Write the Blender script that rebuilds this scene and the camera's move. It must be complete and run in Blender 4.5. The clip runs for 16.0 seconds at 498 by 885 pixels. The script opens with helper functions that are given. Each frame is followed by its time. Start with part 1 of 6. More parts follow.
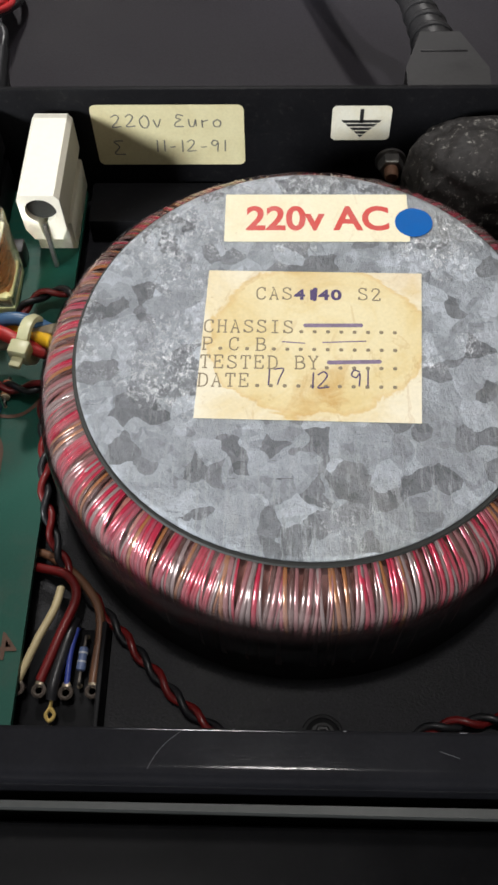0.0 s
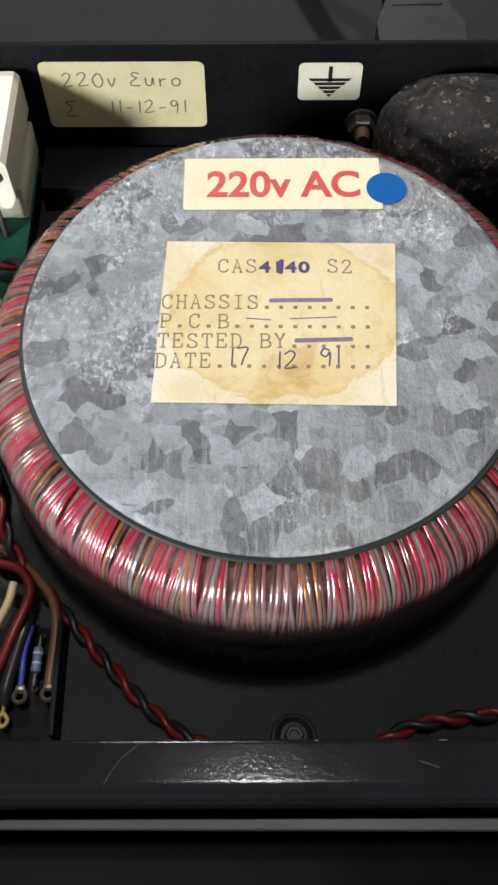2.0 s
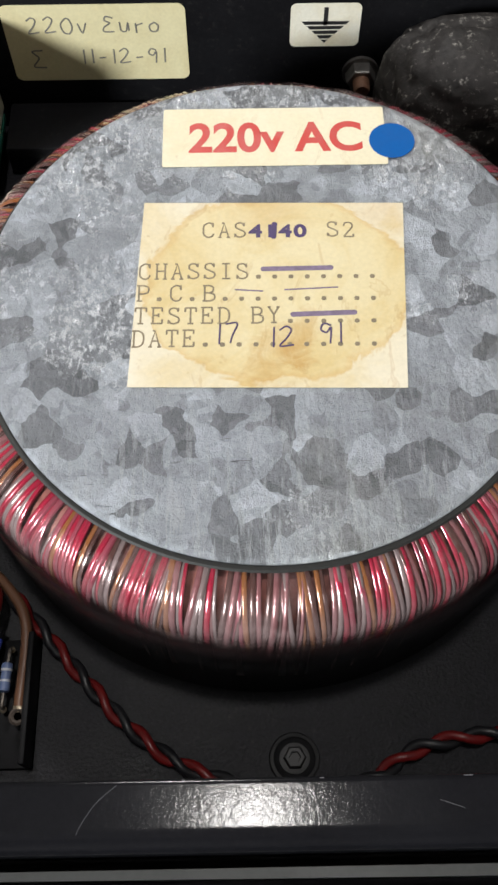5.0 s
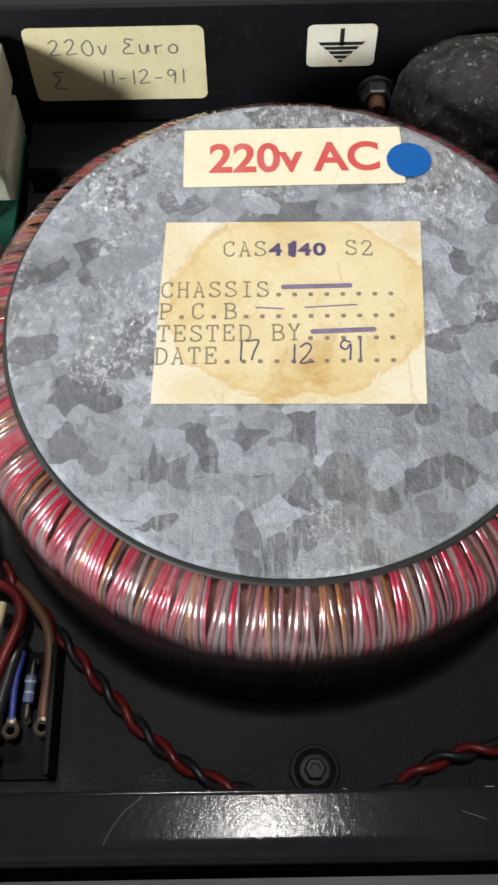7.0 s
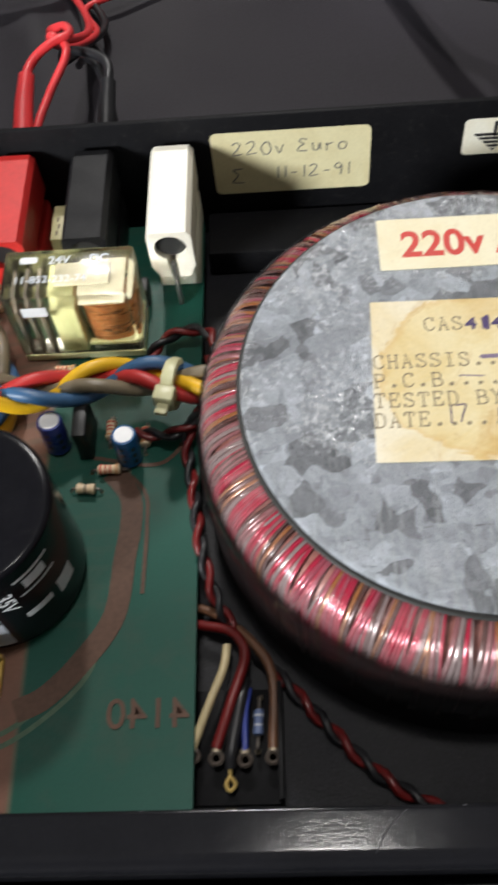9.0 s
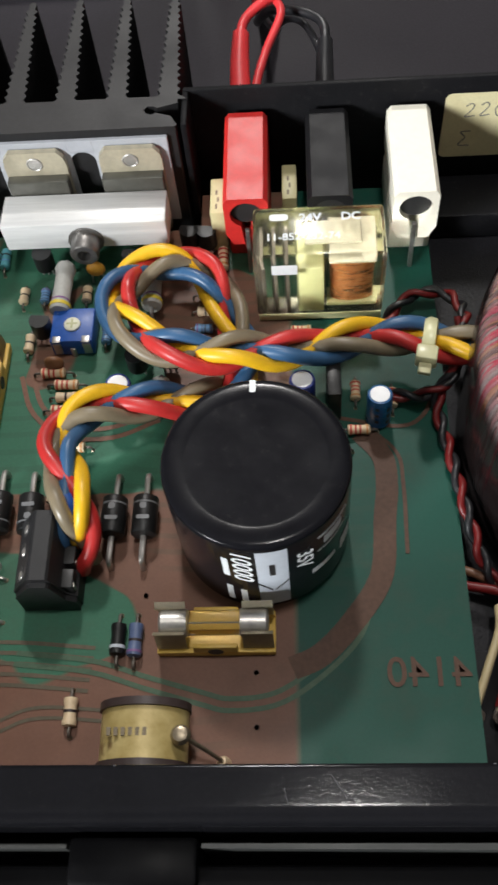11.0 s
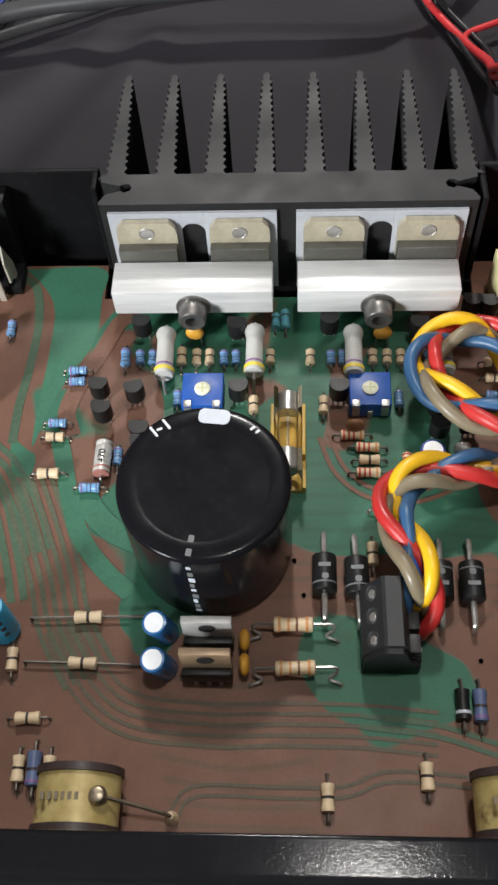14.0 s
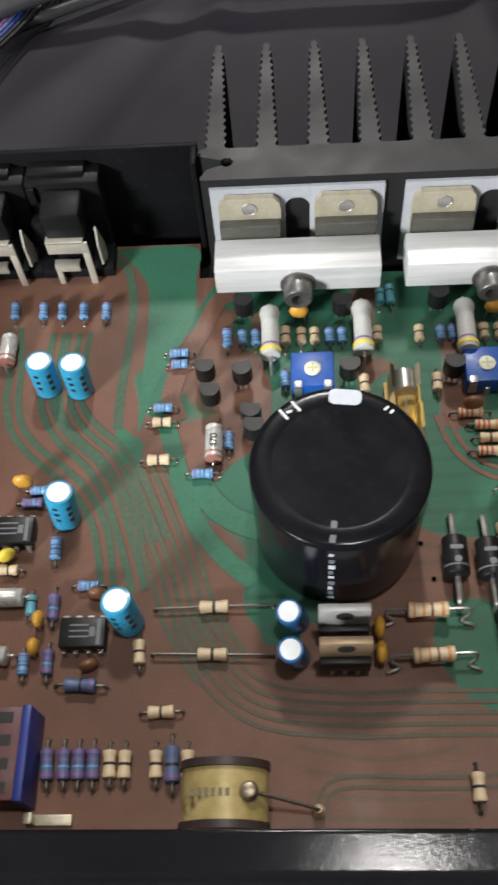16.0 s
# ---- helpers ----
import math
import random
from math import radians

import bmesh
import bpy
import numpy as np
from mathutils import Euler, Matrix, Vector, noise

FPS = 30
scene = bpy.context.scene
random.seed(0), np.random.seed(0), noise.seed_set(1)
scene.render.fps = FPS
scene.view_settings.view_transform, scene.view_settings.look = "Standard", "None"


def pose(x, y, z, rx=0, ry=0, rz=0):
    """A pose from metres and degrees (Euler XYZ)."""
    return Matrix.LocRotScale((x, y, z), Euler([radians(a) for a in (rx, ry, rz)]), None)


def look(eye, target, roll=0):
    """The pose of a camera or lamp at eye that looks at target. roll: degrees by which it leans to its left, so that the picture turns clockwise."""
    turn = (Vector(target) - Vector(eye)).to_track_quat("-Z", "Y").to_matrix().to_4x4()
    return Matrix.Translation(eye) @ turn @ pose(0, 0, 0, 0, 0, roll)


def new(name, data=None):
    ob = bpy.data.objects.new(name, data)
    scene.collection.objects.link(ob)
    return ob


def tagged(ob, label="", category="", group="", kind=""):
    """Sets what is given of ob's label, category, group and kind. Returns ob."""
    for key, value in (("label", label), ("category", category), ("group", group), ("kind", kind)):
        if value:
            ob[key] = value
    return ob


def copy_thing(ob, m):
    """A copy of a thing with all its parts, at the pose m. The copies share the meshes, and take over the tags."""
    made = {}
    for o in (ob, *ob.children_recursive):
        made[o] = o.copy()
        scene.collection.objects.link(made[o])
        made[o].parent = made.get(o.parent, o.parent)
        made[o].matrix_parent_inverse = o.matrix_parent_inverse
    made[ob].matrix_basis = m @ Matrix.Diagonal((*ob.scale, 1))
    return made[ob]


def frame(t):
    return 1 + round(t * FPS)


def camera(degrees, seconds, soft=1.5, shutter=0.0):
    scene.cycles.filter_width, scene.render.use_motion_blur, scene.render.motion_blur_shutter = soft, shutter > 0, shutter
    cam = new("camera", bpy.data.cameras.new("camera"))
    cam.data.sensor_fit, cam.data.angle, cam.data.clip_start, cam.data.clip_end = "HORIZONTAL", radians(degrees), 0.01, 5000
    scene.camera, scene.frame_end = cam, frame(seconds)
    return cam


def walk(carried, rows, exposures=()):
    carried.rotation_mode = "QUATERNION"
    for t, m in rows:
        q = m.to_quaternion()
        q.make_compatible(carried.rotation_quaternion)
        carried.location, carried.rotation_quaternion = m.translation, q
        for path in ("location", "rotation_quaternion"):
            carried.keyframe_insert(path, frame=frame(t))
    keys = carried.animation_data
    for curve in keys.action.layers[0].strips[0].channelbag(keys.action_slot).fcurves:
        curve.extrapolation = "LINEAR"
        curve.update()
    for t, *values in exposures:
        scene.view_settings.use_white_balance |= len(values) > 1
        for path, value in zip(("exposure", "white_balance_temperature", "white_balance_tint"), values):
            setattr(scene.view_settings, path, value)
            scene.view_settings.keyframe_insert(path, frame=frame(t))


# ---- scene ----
cam = camera(30.0, 16.0, soft=2.7, shutter=0.5)
PATH = [
    (0, (0.17409, -0.16306, 0.19221), (0.16805, -0.06429, 0.01840), -2.61),
    (0.5, (0.17496, -0.16043, 0.18811), (0.16965, -0.06322, 0.01341), -2.56),
    (1, (0.17549, -0.15976, 0.18742), (0.17160, -0.06483, 0.01142), -1.99),
    (1.5, (0.17506, -0.15864, 0.18550), (0.17314, -0.06509, 0.00873), -0.97),
    (2, (0.17562, -0.15451, 0.18294), (0.17528, -0.06160, 0.00583), -0.38),
    (2.5, (0.17483, -0.14470, 0.17158), (0.17661, -0.05443, -0.00688), 0.87),
    (3, (0.17238, -0.14059, 0.16370), (0.17446, -0.05290, -0.01604), 1.02),
    (3.5, (0.17362, -0.14122, 0.16289), (0.17616, -0.05461, -0.01736), 0.87),
    (4, (0.17520, -0.14220, 0.16441), (0.17735, -0.05502, -0.01558), 0.45),
    (6.5, (0.17612, -0.14400, 0.16768), (0.17601, -0.05454, -0.01120), -1.11),
    (7, (0.17411, -0.14388, 0.16884), (0.17319, -0.05360, -0.00963), -1.54),
    (7.5, (0.16975, -0.14406, 0.17032), (0.16738, -0.05202, -0.00723), -2.61),
    (8, (0.16687, -0.14598, 0.18447), (0.16322, -0.04841, 0.00992), -3.77),
    (8.5, (0.15647, -0.14914, 0.18787), (0.14958, -0.04770, 0.01564), -5.41),
    (9, (0.14624, -0.15221, 0.18730), (0.13451, -0.05148, 0.01492), -8.30),
    (9.5, (0.12846, -0.15701, 0.18447), (0.11328, -0.05940, 0.01057), -10.36),
    (12, (0.06728, -0.15565, 0.19683), (0.05690, -0.05677, 0.02329), -6.26),
    (12.5, (0.04751, -0.15637, 0.20560), (0.03703, -0.05679, 0.03247), -6.32),
    (13, (0.02862, -0.15763, 0.20384), (0.01819, -0.05715, 0.03122), -6.41),
    (13.5, (0.02336, -0.15546, 0.19934), (0.01256, -0.05422, 0.02719), -5.98),
    (14, (0.02225, -0.15193, 0.19970), (0.01232, -0.04952, 0.02820), -4.86),
    (14.5, (0.02063, -0.15068, 0.20047), (0.01212, -0.04833, 0.02886), -4.27),
    (15, (0.01499, -0.14980, 0.19906), (0.00671, -0.04783, 0.02721), -4.36),
    (15.5, (0.00784, -0.14829, 0.19626), (-0.00182, -0.04782, 0.02360), -5.49),
    (16, (-0.00274, -0.14824, 0.19584), (-0.01397, -0.04994, 0.02203), -7.16),
]
walk(cam, [(t, look(eye, target, roll)) for t, eye, target, roll in PATH])

# ---- light: a plain room with two ceiling lamps and a window in front ----
world = bpy.data.worlds.new("world")
world.use_nodes = True
world.node_tree.nodes["Background"].inputs[0].default_value = (0.9, 0.95, 1.0, 1)
world.node_tree.nodes["Background"].inputs[1].default_value = 0.06
scene.world = world
scene.view_settings.exposure = 0.06


def lamp(name, at, to, size, watts, colour):
    data = bpy.data.lights.new(name, "AREA")
    data.shape, data.size, data.energy, data.color = "DISK", size, watts, colour
    new(name, data).matrix_world = look(at, to)


lamp("lamp_over", (0.185, 0.005, 2.15), (0.16, -0.06, 0), 0.13, 11, (1.0, 0.97, 0.94))
lamp("lamp_behind", (-0.02, 1.60, 1.95), (0.1, 0, 0), 0.20, 29, (1.0, 0.97, 0.94))
lamp("window_light", (-1.55, -1.80, 0.95), (0.1, 0, 0.03), 0.55, 92, (0.95, 0.98, 1.0))


# ---- materials ----
def nodes_of(name):
    m = bpy.data.materials.new(name)
    m.use_nodes = True
    return m, m.node_tree.nodes, m.node_tree.links, m.node_tree.nodes["Principled BSDF"]


def rgb(c):
    return (*c, 1)


def coords(n, l, scale=(1, 1, 1)):
    tc, mp = n.new("ShaderNodeTexCoord"), n.new("ShaderNodeMapping")
    mp.inputs["Scale"].default_value = scale
    l.new(tc.outputs["Object"], mp.inputs["Vector"])
    return mp.outputs["Vector"]


def noise_tex(n, l, vec, scale, detail=4, rough=0.6, distort=0.0):
    t = n.new("ShaderNodeTexNoise")
    t.inputs["Scale"].default_value, t.inputs["Detail"].default_value = scale, detail
    t.inputs["Roughness"].default_value, t.inputs["Distortion"].default_value = rough, distort
    l.new(vec, t.inputs["Vector"])
    return t.outputs["Fac"]


def ramp(n, l, fac, stops, mode="LINEAR"):
    r = n.new("ShaderNodeValToRGB")
    r.color_ramp.interpolation = mode
    while len(r.color_ramp.elements) < len(stops):
        r.color_ramp.elements.new(0.5)
    for e, (p, c) in zip(r.color_ramp.elements, stops):
        e.position, e.color = p, rgb(c)
    l.new(fac, r.inputs[0])
    return r.outputs[0]


def mix(n, l, fac, a, b, mode="MIX"):
    m = n.new("ShaderNodeMix")
    m.data_type, m.blend_type = "RGBA", mode
    for i, v in ((0, fac), (6, a), (7, b)):
        if isinstance(v, (int, float)):
            m.inputs[i].default_value = v
        elif isinstance(v, tuple):
            m.inputs[i].default_value = rgb(v)
        else:
            l.new(v, m.inputs[i])
    return m.outputs[2]


def bumped(n, l, b, height, strength, dist=0.0002):
    k = n.new("ShaderNodeBump")
    k.inputs["Strength"].default_value, k.inputs["Distance"].default_value = strength, dist
    l.new(height, k.inputs["Height"])
    l.new(k.outputs[0], b.inputs["Normal"])


def mat(name, c, rough=0.5, metal=0.0, var=0.25, grain=900, blotch=90, bump=0.15, coat=0.0, stretch=(1, 1, 1), dust=0.0, spec=0.5, patchy=1.0):
    """A painted, moulded or metal surface with grain, blotches, fine relief and uneven gloss."""
    m, n, l, b = nodes_of(name)
    vec = coords(n, l, stretch)
    fine, wide = noise_tex(n, l, vec, grain), noise_tex(n, l, vec, blotch, 3)
    dark, light = tuple(v * (1 - var) for v in c), tuple(min(1, v * (1 + var)) for v in c)
    out = mix(n, l, 0.5, ramp(n, l, fine, [(0.3, dark), (0.7, light)]), ramp(n, l, wide, [(0.3, dark), (0.7, light)]))
    if dust:
        specks = ramp(n, l, noise_tex(n, l, vec, grain * 0.7, 6, 0.8), [(0.57, (0, 0, 0)), (0.66, (1, 1, 1))])
        out = mix(n, l, mix(n, l, dust, (0, 0, 0), specks), out, (0.32, 0.30, 0.27))
    l.new(out, b.inputs["Base Color"])
    rr = ramp(n, l, wide, [(0.25, (max(0.03, rough - 0.1 * patchy),) * 3), (0.75, (min(1, rough + 0.12 * patchy),) * 3)])
    l.new(rr, b.inputs["Roughness"])
    b.inputs["Metallic"].default_value, b.inputs["Coat Weight"].default_value = metal, coat
    b.inputs["Coat Roughness"].default_value = 0.1
    b.inputs["Specular IOR Level"].default_value = spec
    if bump:
        bumped(n, l, b, fine, bump)
    return m


M = {}
M["case"] = mat("black_painted_steel", (0.0085, 0.0085, 0.0102), 0.11, 0, 0.25, 1300, 60, 0.11, 0.0, dust=0.01, spec=0.15, patchy=0.2)
M["fascia"] = mat("black_front_panel", (0.0035, 0.0035, 0.004), 0.4, 0, 0.3, 900, 50, 0.1, dust=0.01, spec=0.06)
M["floor"] = mat("black_powder_coat", (0.013, 0.013, 0.016), 0.5, 0, 0.7, 1700, 60, 0.8, dust=0.05, spec=0.25)
M["panel"] = mat("black_panel", (0.007, 0.007, 0.008), 0.5, 0, 0.3, 900, 50, 0.12, dust=0.03, spec=0.10)
M["cloth"] = mat("dark_grey_cover", (0.029, 0.026, 0.032), 0.6, 0, 0.3, 1500, 12, 0.25, spec=0.15)
M["sink"] = mat("black_anodised", (0.019, 0.0185, 0.0192), 0.5, 0.2, 0.3, 800, 70, 0.15, dust=0.03, spec=0.4)
M["alu"] = mat("brushed_aluminium", (0.70, 0.70, 0.69), 0.42, 0.2, 0.22, 700, 160, 0.8, stretch=(0.06, 1, 1))
M["mica"] = mat("grey_insulator", (0.43, 0.445, 0.48), 0.5, 0, 0.08, 500, 100, 0.05)
M["tab"] = mat("tinned_tab", (0.52, 0.47, 0.35), 0.42, 0.4, 0.2, 600, 160, 0.1)
M["epoxy"] = mat("black_epoxy", (0.010, 0.010, 0.010), 0.42, 0, 0.3, 1500, 150, 0.2, spec=0.35)
M["bolt"] = mat("dull_steel_bolt", (0.22, 0.21, 0.20), 0.4, 0.8, 0.3, 900, 200, 0.2)
M["steel"] = mat("tinned_steel", (0.50, 0.48, 0.45), 0.34, 0.8, 0.25, 900, 200, 0.1)
M["leadw"] = mat("dull_component_lead", (0.16, 0.14, 0.12), 0.45, 0.6, 0.35, 900, 200, 0.1)
M["underwind"] = mat("inner_winding_layer", (0.30, 0.11, 0.09), 0.35, 0.1, 0.5, 900, 140, 0.3)
M["tabdark"] = mat("moulded_case_grey", (0.085, 0.083, 0.07), 0.42, 0.3, 0.2, 600, 160, 0.1)
M["dimprint"] = mat("dim_print", (0.15, 0.155, 0.16), 0.5, 0, 0.2)
M["brass"] = mat("brass_plating", (0.62, 0.44, 0.14), 0.38, 0.5, 0.2, 900, 200, 0.1)
M["solder"] = mat("solder", (0.30, 0.25, 0.18), 0.32, 0.7, 0.4, 1500, 300, 0.3)
M["red"] = mat("red_plastic", (0.56, 0.025, 0.022), 0.42, 0, 0.15, 900, 100, 0.12)
M["blackp"] = mat("black_plastic", (0.009, 0.009, 0.010), 0.45, 0, 0.3, 900, 100, 0.15, dust=0.015, spec=0.14)
M["white"] = mat("ivory_plastic", (0.86, 0.82, 0.70), 0.4, 0, 0.06, 700, 100, 0.1)
M["sleeve"] = mat("black_vinyl_sleeve", (0.007, 0.007, 0.009), 0.17, 0, 0.3, 700, 60, 0.05, 0.0, dust=0.02, spec=0.14, patchy=0.5)
M["capmark"] = mat("grey_print", (0.56, 0.60, 0.66), 0.4, 0, 0.1, 700, 90, 0.02)
M["print"] = mat("white_print", (0.75, 0.77, 0.78), 0.45, 0, 0.1, 900, 90, 0.02)
M["beige"] = mat("beige_resistor", (0.72, 0.56, 0.36), 0.45, 0, 0.1, 900, 300, 0.1)
M["ublue"] = mat("blue_resistor", (0.17, 0.36, 0.62), 0.35, 0, 0.12, 900, 300, 0.1, 0.2)
M["dblue"] = mat("slate_resistor", (0.10, 0.14, 0.26), 0.4, 0, 0.12, 900, 300, 0.1)
M["teal"] = mat("teal_resistor", (0.12, 0.40, 0.46), 0.35, 0, 0.12, 900, 300, 0.1)
M["power"] = mat("grey_power_resistor", (0.50, 0.50, 0.47), 0.6, 0, 0.12, 900, 200, 0.2)
M["bandk"] = mat("band_black", (0.03, 0.02, 0.02), 0.5, 0, 0.1)
M["bandr"] = mat("band_red", (0.50, 0.05, 0.03), 0.5, 0, 0.1)
M["bando"] = mat("band_orange", (0.62, 0.28, 0.10), 0.5, 0, 0.1)
M["bandy"] = mat("band_yellow", (0.80, 0.62, 0.06), 0.5, 0, 0.1)
M["bandp"] = mat("band_purple", (0.24, 0.11, 0.28), 0.5, 0, 0.1)
M["ecap"] = mat("cyan_blue_sleeve", (0.03, 0.30, 0.50), 0.3, 0, 0.15, 900, 200, 0.05, 0.3)
M["ecapd"] = mat("navy_sleeve", (0.03, 0.05, 0.26), 0.3, 0, 0.15, 900, 200, 0.05, 0.3)
M["ecapm"] = mat("blue_sleeve", (0.02, 0.13, 0.34), 0.3, 0, 0.2, 900, 200, 0.05, 0.3)
M["trim"] = mat("trimmer_blue", (0.012, 0.088, 0.40), 0.4, 0, 0.15, 900, 200, 0.1)
M["yellowp"] = mat("yellow_plastic", (0.66, 0.43, 0.08), 0.45, 0, 0.12, 900, 150, 0.1)
M["rotor"] = mat("pale_rotor", (0.80, 0.80, 0.62), 0.45, 0, 0.08, 900, 200, 0.05)
M["film"] = mat("cream_film_box", (0.60, 0.55, 0.30), 0.45, 0, 0.08, 900, 200, 0.05)
M["mustard"] = mat("mustard_dip", (0.66, 0.33, 0.04), 0.4, 0, 0.12, 900, 300, 0.1)
M["brown"] = mat("brown_dip", (0.20, 0.09, 0.04), 0.4, 0, 0.15, 900, 200, 0.1)
M["wred"] = mat("red_wire", (0.50, 0.030, 0.028), 0.36, 0, 0.12, 700, 120, 0.05)
M["wyel"] = mat("yellow_wire", (0.80, 0.46, 0.015), 0.36, 0, 0.1, 700, 120, 0.05)
M["wblu"] = mat("blue_wire", (0.035, 0.105, 0.22), 0.36, 0, 0.12, 700, 120, 0.05)
M["wblub"] = mat("bright_blue_wire", (0.02, 0.10, 0.42), 0.36, 0, 0.12, 700, 120, 0.05)
M["wgry"] = mat("olive_grey_wire", (0.21, 0.17, 0.11), 0.36, 0, 0.12, 700, 120, 0.05)
M["wbrn"] = mat("brown_wire", (0.16, 0.075, 0.04), 0.4, 0, 0.12, 700, 120, 0.05)
M["wcrm"] = mat("cream_wire", (0.52, 0.43, 0.24), 0.4, 0, 0.1, 700, 120, 0.05)
# the loom's red scaled down: shade low in the case put into the colour
M["wredshade"] = mat("shaded_red_wire", (0.15, 0.009, 0.009), 0.36, 0, 0.12, 700, 120, 0.05)
M["rust"] = mat("rusty_steel", (0.20, 0.10, 0.06), 0.6, 0.3, 0.4, 900, 200, 0.3)
M["wblk"] = mat("black_wire", (0.014, 0.014, 0.016), 0.36, 0, 0.2, 700, 120, 0.05)
M["wpink"] = mat("bright_red_lead", (0.72, 0.045, 0.05), 0.36, 0, 0.1, 700, 120, 0.05)
M["tie"] = mat("nylon_tie", (0.62, 0.60, 0.36), 0.35, 0, 0.1, 700, 120, 0.05)
M["rubber"] = mat("dirty_rubber", (0.016, 0.014, 0.013), 0.6, 0, 0.7, 700, 120, 1.0, dust=0.7, spec=0.25)
M["cord"] = mat("black_cord", (0.022, 0.021, 0.022), 0.45, 0, 0.2, 900, 100, 0.1, spec=0.3)
M["cordgrey"] = mat("grey_cable_jacket", (0.045, 0.044, 0.046), 0.4, 0, 0.2, 900, 60, 0.1, spec=0.4)
M["ink"] = mat("purple_ink", (0.06, 0.035, 0.12), 0.6, 0, 0.3, 1500, 300, 0)
M["inkpale"] = mat("worn_purple_ink", (0.19, 0.14, 0.22), 0.6, 0, 0.4, 1500, 300, 0)
M["pencil"] = mat("grey_ink", (0.18, 0.17, 0.15), 0.6, 0, 0.3, 1500, 300, 0)
M["type"] = mat("typed_ink", (0.22, 0.175, 0.11), 0.6, 0, 0.4, 2500, 400, 0)
M["redink"] = mat("red_print", (0.54, 0.036, 0.024), 0.5, 0, 0.12, 1500, 300, 0)
M["blackink"] = mat("black_print", (0.02, 0.02, 0.02), 0.5, 0, 0.2, 1500, 300, 0)
M["bluedot"] = mat("blue_sticker", (0.001, 0.098, 0.36), 0.55, 0, 0.06, 1500, 200, 0.03, spec=0.12)
M["strip"] = mat("grey_edge_strip", (0.046, 0.048, 0.046), 0.5, 0.2, 0.2, 900, 50, 0.1)
M["coil"] = mat("copper_winding", (0.55, 0.22, 0.09), 0.28, 0.75, 0.25, 1600, 500, 0.4, stretch=(0.4, 0.4, 3))
M["bobbin"] = mat("yellow_green_bobbin", (0.55, 0.55, 0.30), 0.45, 0, 0.1, 900, 100, 0.05)
M["relaybody"] = mat("pale_relay_frame", (0.52, 0.48, 0.38), 0.5, 0, 0.25, 900, 200, 0.1)
M["core"] = mat("dark_core", (0.05, 0.032, 0.03), 0.5, 0, 0.3, 900, 100, 0.2)
M["connb"] = mat("blue_connector", (0.02, 0.04, 0.26), 0.4, 0, 0.15, 900, 100, 0.1)
M["maroon"] = mat("maroon_connector", (0.11, 0.03, 0.03), 0.45, 0, 0.2, 900, 100, 0.1)
M["wallp"] = mat("room_paint", (0.36, 0.35, 0.34), 0.8, 0, 0.05, 40, 3, 0.05)
M["gasket"] = mat("dark_gasket", (0.02, 0.02, 0.018), 0.6, 0, 0.3, 1200, 100, 0.3)


